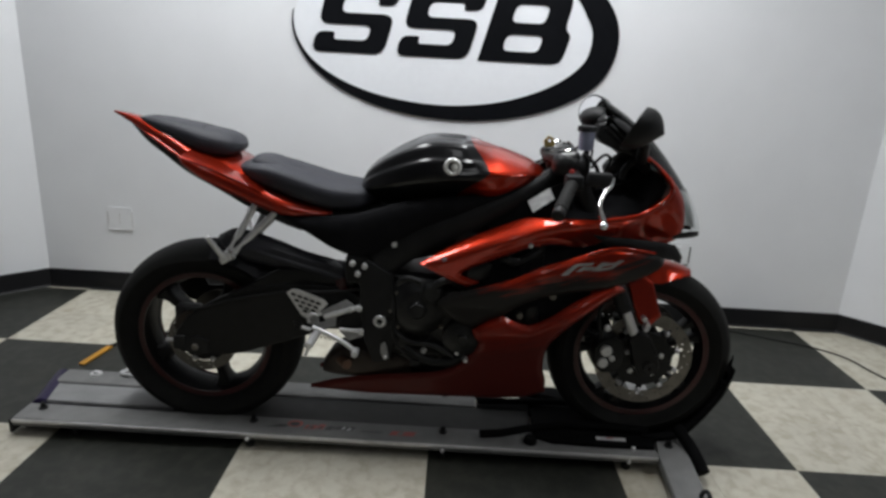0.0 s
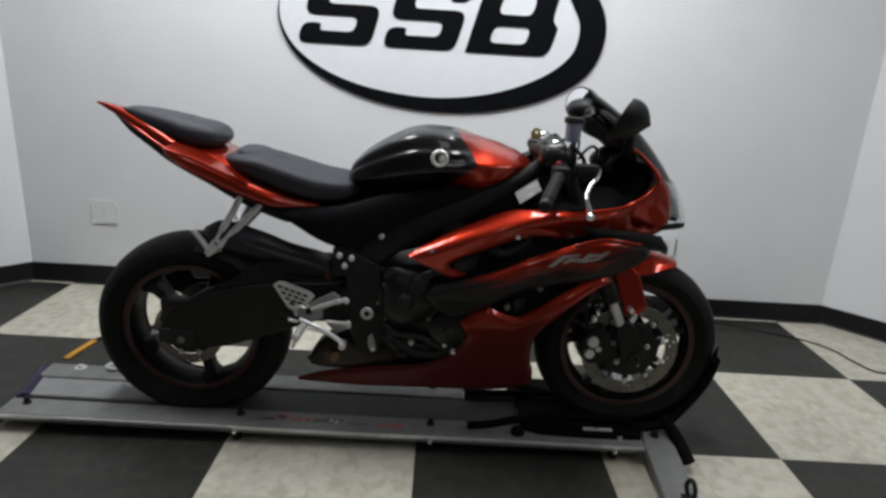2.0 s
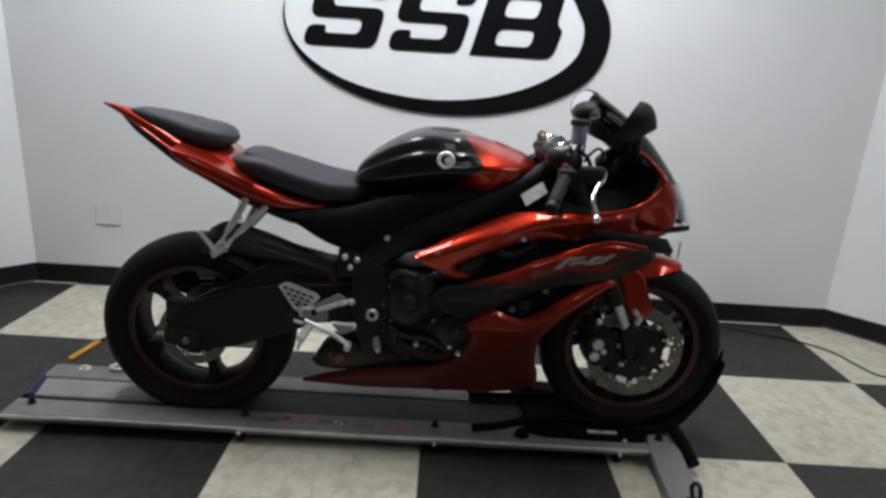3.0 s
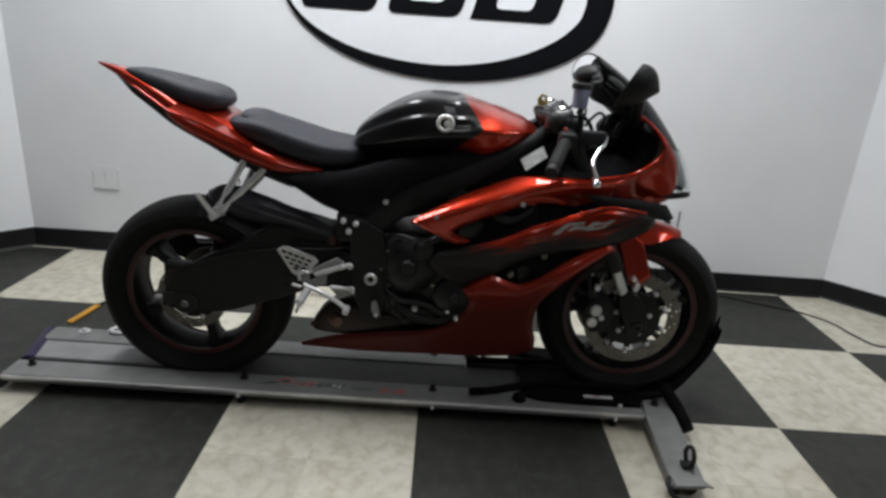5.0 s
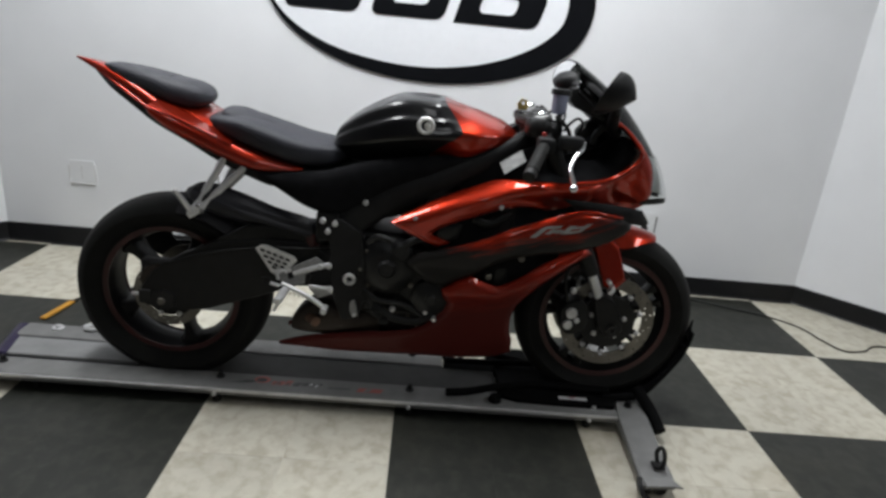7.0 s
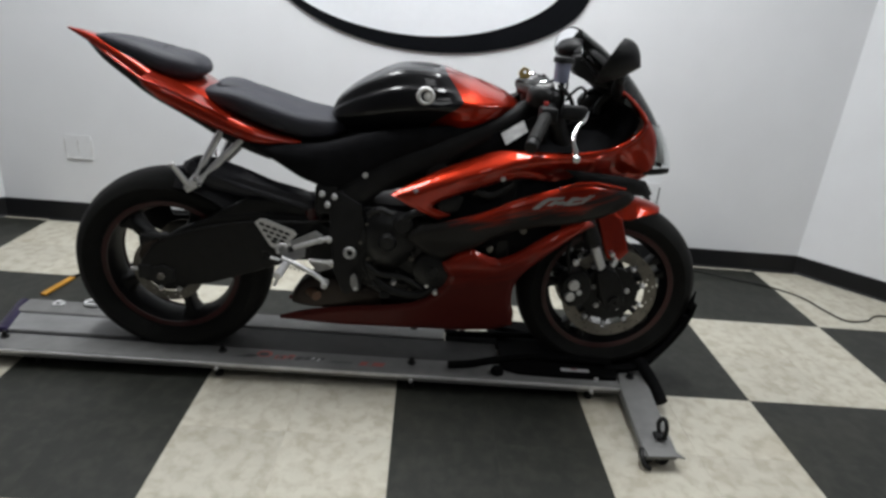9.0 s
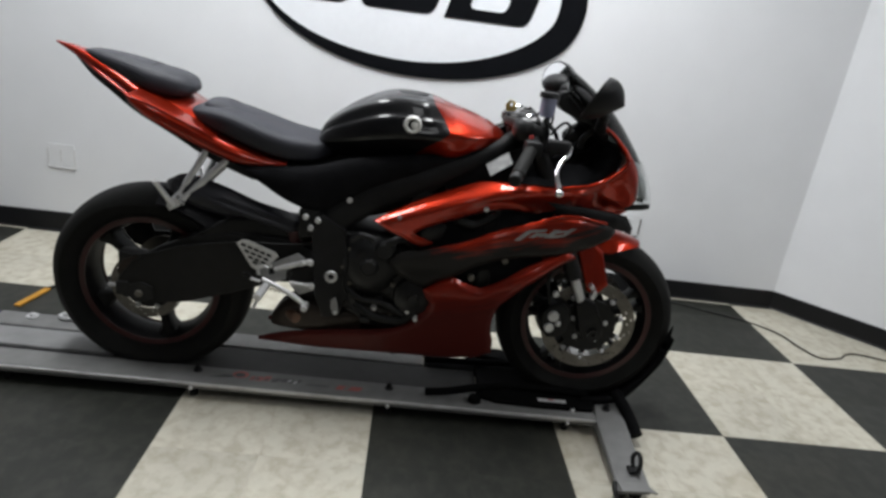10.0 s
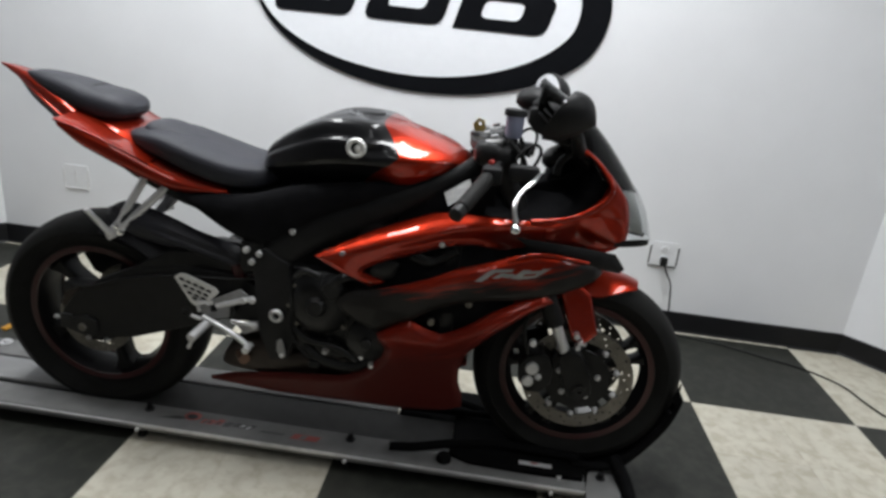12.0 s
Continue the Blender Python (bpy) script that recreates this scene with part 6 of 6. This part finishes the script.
# a black arrow-like sweep, a red oval, then worn bars
printed_shape([(-0.545, -0.026), (-0.470, -0.020), (-0.452, -0.008), (-0.490, -0.006), (-0.505, -0.016)], INKBLACK, 0.0626)
printed_shape([(-0.440 + 0.026 * math.cos(a), 0.002 + 0.020 * math.sin(a)) for a in [2 * math.pi * k / 24 for k in range(24)]], INKRED, 0.0626)
printed_shape([(-0.441 + 0.017 * math.cos(a), -0.001 + 0.012 * math.sin(a)) for a in [2 * math.pi * k / 24 for k in range(24)]], INKBLACK, 0.0629)
x = -0.408
while x < -0.265:
    w = rng.uniform(0.010, 0.022)
    printed_bar(x, w, -0.010 + rng.uniform(-0.004, 0.004), rng.uniform(0.016, 0.030), INKRED if x < -0.36 else INKBLACK, lean=rng.uniform(0.004, 0.016))
    printed_bar(x + 0.003, w * 0.5, -0.012 + rng.uniform(-0.004, 0.004), rng.uniform(0.010, 0.016), INKBLACK if x < -0.36 else WHITEINK if rng.random() < 0.3 else INKBLACK, 0.0629, rng.uniform(0.0, 0.012))
    x += w + rng.uniform(0.001, 0.006)
for u in range(6):
    printed_bar(-0.225 + 0.012 * u, 0.007, -0.020, 0.009, INKBLACK)
printed_bar(-0.130, 0.080, -0.020, 0.024, INKRED)
printed_bar(-0.106, 0.018, -0.020, 0.018, RAIL, 0.0629)

bm = rod((-1.235, 0.245, 0.062), (-1.235, 0.245, 0.067), 0.020, seg=20)
rod((-1.235, 0.245, 0.067), (-1.235, 0.245, 0.075), 0.010, seg=6, bm=bm)
part("rail_bolt", bm, ALU, dolly, "dull steel bolt on a washer")

# cross arm with its foot, ring and caster
ARM_TOP = [(0.735, -0.055), (0.752, 0.030), (0.828, 0.030), (0.832, -0.060), (0.822, -0.366), (0.722, -0.374)]
bm = bmesh.new()
lo = [bm.verts.new((x, y, 0.026 if y < -0.1 else 0.030)) for x, y in ARM_TOP]
hi = [bm.verts.new((x, y, 0.044 if y < -0.1 else 0.064)) for x, y in ARM_TOP]
bm.faces.new(lo)
bm.faces.new(hi)
for i in range(6):
    bm.faces.new((lo[i], lo[(i + 1) % 6], hi[(i + 1) % 6], hi[i]))
bmesh.ops.bevel(bm, geom=list(bm.edges), offset=0.004, segments=2, affect="EDGES")
part("cross_arm", bm, RAIL, dolly, "grey folded cross arm")
bm = rod((0.782, -0.005, 0.066), (0.782, -0.005, 0.070), 0.014)
rod((0.782, -0.005, 0.070), (0.782, -0.005, 0.086), 0.009, bm=bm)
part("arm_bolt", bm, BLACK, dolly)
ring = [(0.782, -0.300 + 0.020 * math.cos(a), 0.086 + 0.030 * math.sin(a)) for a in [2 * math.pi * k / 40 for k in range(41)]]
part("tie_ring", tube([(p[0] + 0.010 * math.sin(3 * i / 40), p[1], p[2]) for i, p in enumerate(ring)], 0.0065, n=44, seg=10), SATIN, dolly, "black steel tie-down ring")
part("ring_base", box(0.768, 0.804, -0.316, -0.284, 0.054, 0.064, 0.004), SATIN, dolly)
part("foot_plate", plate([(0.726, -0.345), (0.806, -0.340), (0.834, -0.382), (0.806, -0.378), (0.728, -0.384)], 0, 0.005, bevel=0.001), RAIL, dolly, "thin worn foot plate").matrix_local = Matrix.Translation((0, 0, 0.0445)) @ Matrix.Rotation(radians(90), 4, "X") @ Matrix.Diagonal((1, 1, -1, 1))
part("caster_bracket", tube([(0.722, -0.340, 0.042), (0.716, -0.362, 0.034), (0.722, -0.382, 0.018), (0.740, -0.384, 0.008)], 0.007, n=16, seg=10), SATIN, dolly)
for cx in (0.738, 0.782):
    bm = lathe([(0.004, -0.008), (0.018, -0.008), (0.0205, -0.004), (0.0205, 0.004), (0.018, 0.008), (0.004, 0.008)], (cx, -0.352, 0.0205), 24)
    part("caster_wheel", bm, HOSE, dolly)
part("far_arm", box(0.752, 0.828, 0.032, 0.640, 0.030, 0.062, 0.005), RAIL, dolly)

# the front wheel chock: a black hoop and cradle round the tyre
part("chock_cradle", lathe([(0.298, -0.062), (0.303, -0.066), (0.306, 0), (0.303, 0.066), (0.298, 0.062), (0.300, 0)], (FRONT[0], 0.11, FRONT[1]), 30, arc=(radians(-80), radians(-4))), CHOCK, dolly, "black steel wheel chock cradle")
for s in (-1, 1):
    y = 0.11 + s * 0.062
    part("chock_stay", tube([(0.948, y, 0.285), (0.942, y, 0.245), (0.905, y, 0.175), (0.845, y - 0.01, 0.102), (0.800, y - 0.02, 0.085), (0.700, y - 0.02, 0.074)], 0.013, n=30, seg=12), CHOCK, dolly)
    part("chock_bar", tube([(0.165, -0.016 + 0.21 * (s > 0), 0.077), (0.24, -0.004 + 0.20 * (s > 0), 0.079), (0.34, 0.022 + 0.165 * (s > 0), 0.088), (0.48, 0.04 + 0.14 * (s > 0), 0.098), (0.72, 0.04 + 0.14 * (s > 0), 0.092)], 0.011 if s > 0 else 0.013, n=24, seg=12), CHOCK, dolly, "black chock bar")
part("chock_hoop", tube([(0.165, 0.226, 0.066), (0.195, 0.252, 0.070), (0.235, 0.272, 0.074), (0.285, 0.279, 0.078), (0.335, 0.272, 0.078), (0.400, 0.250, 0.076), (0.52, 0.20, 0.080)], 0.012, n=30, seg=12), CHOCK, dolly, "black chock hoop")
part("chock_base", box(0.345, 0.74, 0.002, 0.215, 0.058, 0.078, 0.005), CHOCK, dolly, "black chock floor plate")
part("chock_foot", plate([(0.340, -0.004), (0.400, -0.028), (0.560, -0.034), (0.730, -0.030), (0.730, 0.034), (0.340, 0.034)], 0, 0.0145, bevel=0.003), CHOCK, dolly, "black chock foot plate").matrix_local = Matrix.Translation((0, 0, 0.0628)) @ Matrix.Rotation(radians(90), 4, "X") @ Matrix.Diagonal((1, 1, -1, 1))
part("chock_deck", box(0.162, 0.735, 0.180, 0.243, 0.030, 0.056, 0.004), CHOCK, dolly, "black steel deck under the chock")
part("chock_wing", box(0.325, 0.735, 0.244, 0.365, 0.030, 0.056, 0.004), CHOCK, dolly)
part("chock_knob", rod((0.328, -0.026, 0.0625), (0.328, -0.026, 0.084), 0.023, 0.019), CHOCK, dolly)
for s in (-1, 1):
    y = 0.11 + s * 0.068
    rim = [(FRONT[0] + 0.286 * math.cos(radians(a)), FRONT[1] + 0.286 * math.sin(radians(a))) for a in range(6, -85, -10)]
    part("chock_cheek", plate([(0.941, 0.330), (0.956, 0.300), (0.952, 0.262), (0.916, 0.200), (0.850, 0.094), (0.770, 0.070), (0.640, 0.070)] + rim[::-1], y - 0.004, y + 0.004, bevel=0.002), CHOCK, dolly, "black steel cheek of the chock")
part("chock_handle", tube([(0.820, 0.045, 0.105), (0.842, -0.010, 0.082), (0.856, -0.060, 0.058), (0.866, -0.098, 0.036)], 0.021, n=20, seg=14), CHOCK, dolly, "black angled chock leg")
part("chock_label", box(0.545, 0.640, -0.012, 0.004, 0.0782, 0.0800, 0), WHITEINK, dolly, "worn pale label", smooth=False)
part("chock_label", box(0.580, 0.600, -0.004, 0.002, 0.0802, 0.0806, 0), INKRED, dolly, "red mark on the label", smooth=False)
part("chock_bolt", rod((0.660, -0.030, 0.062), (0.660, -0.030, 0.074), 0.008), ALU, dolly)

# strap and hook behind the rear wheel
strap = thing("tie_down_strap", "orange tie-down strap end with a black cord lying on the floor", "strap", (0, 0, 0))
part("webbing", box(-0.085, 0.085, -0.012, 0.012, 0.0, 0.008, 0.002), ORANGE, strap, "orange webbing")
strap.children[0].matrix_local = pose(-1.385, 0.50, 0.001, 0, 0, 82)
part("cord", tube([(-1.375, 0.580, 0.006), (-1.33, 0.66, 0.006), (-1.22, 0.74, 0.006), (-1.05, 0.80, 0.006), (-0.80, 0.90, 0.006)], 0.006, n=30, seg=8), HOSE, strap)
hook = thing("floor_hook", "small bright steel hook lying on the dolly rail", "hook", (-1.115, 0.255, 0.0625))
part("ring", tube([(0.03 * math.cos(a), 0.018 * math.sin(a), 0.008) for a in [2 * math.pi * k / 20 for k in range(21)]], 0.007, n=30, seg=8), ALU, hook)
part("shank", rod((0.028, 0, 0.008), (0.085, 0.012, 0.008), 0.0075), ALU, hook)

# ---- the floor ----
floor = tagged(part("floor", box(CORNER_L - REACH - 0.1, CORNER_R + REACH + 0.1, -4.7, BACK + 0.1, -0.06, -0.0032, 0), GROUT, None, "black and white checkered vinyl tile floor", smooth=False), category="floor", kind="structure")
T = S / 2
shared = {}
for m in (TILE_W, TILE_K):
    bm = bmesh.new()
    g, b = (T / 2 - 0.0002, 0.0005) if m is TILE_W else (T / 2 - 0.00005, 0.0001)
    lo = [bm.verts.new((sx * g, sy * g, -0.0032)) for sx, sy in ((-1, -1), (1, -1), (1, 1), (-1, 1))]
    md = [bm.verts.new((sx * g, sy * g, -b)) for sx, sy in ((-1, -1), (1, -1), (1, 1), (-1, 1))]
    hi = [bm.verts.new((sx * (g - b), sy * (g - b), 0)) for sx, sy in ((-1, -1), (1, -1), (1, 1), (-1, 1))]
    grid_faces(bm, [lo, md, hi], True)
    bm.faces.new(hi)
    bmesh.ops.recalc_face_normals(bm, faces=bm.faces)
    me = bpy.data.meshes.new("tile")
    bm.to_mesh(me)
    bm.free()
    me.materials.append(m)
    shared[m.name] = me
rest = {TILE_W.name: ([], []), TILE_K.name: ([], [])}
for i in range(-11, 12):
    for j in range(-16, 5):
        x, y = (i + 0.5) * T, (j + 0.5) * T
        m = TILE_W if (i // 2 + j // 2) % 2 == 0 else TILE_K
        if abs(x) < 2.45 and y > -1.3:
            ob = new("tile", shared[m.name])
            ob.parent = floor
            ob.location = (x, y, 0)
        else:
            vs, fs = rest[m.name]
            k = len(vs)
            g = T / 2 - 0.0005
            vs += [(x - g, y - g, 0), (x + g, y - g, 0), (x + g, y + g, 0), (x - g, y + g, 0)]
            fs.append((k, k + 1, k + 2, k + 3))
for m in (TILE_W, TILE_K):
    me = bpy.data.meshes.new("tile_field")
    me.from_pydata(rest[m.name][0], [], rest[m.name][1])
    me.materials.append(m)
    ob = tagged(new("tile_field", me), "vinyl floor tiles farther from the motorcycle", kind="stuff")
    ob.parent = floor
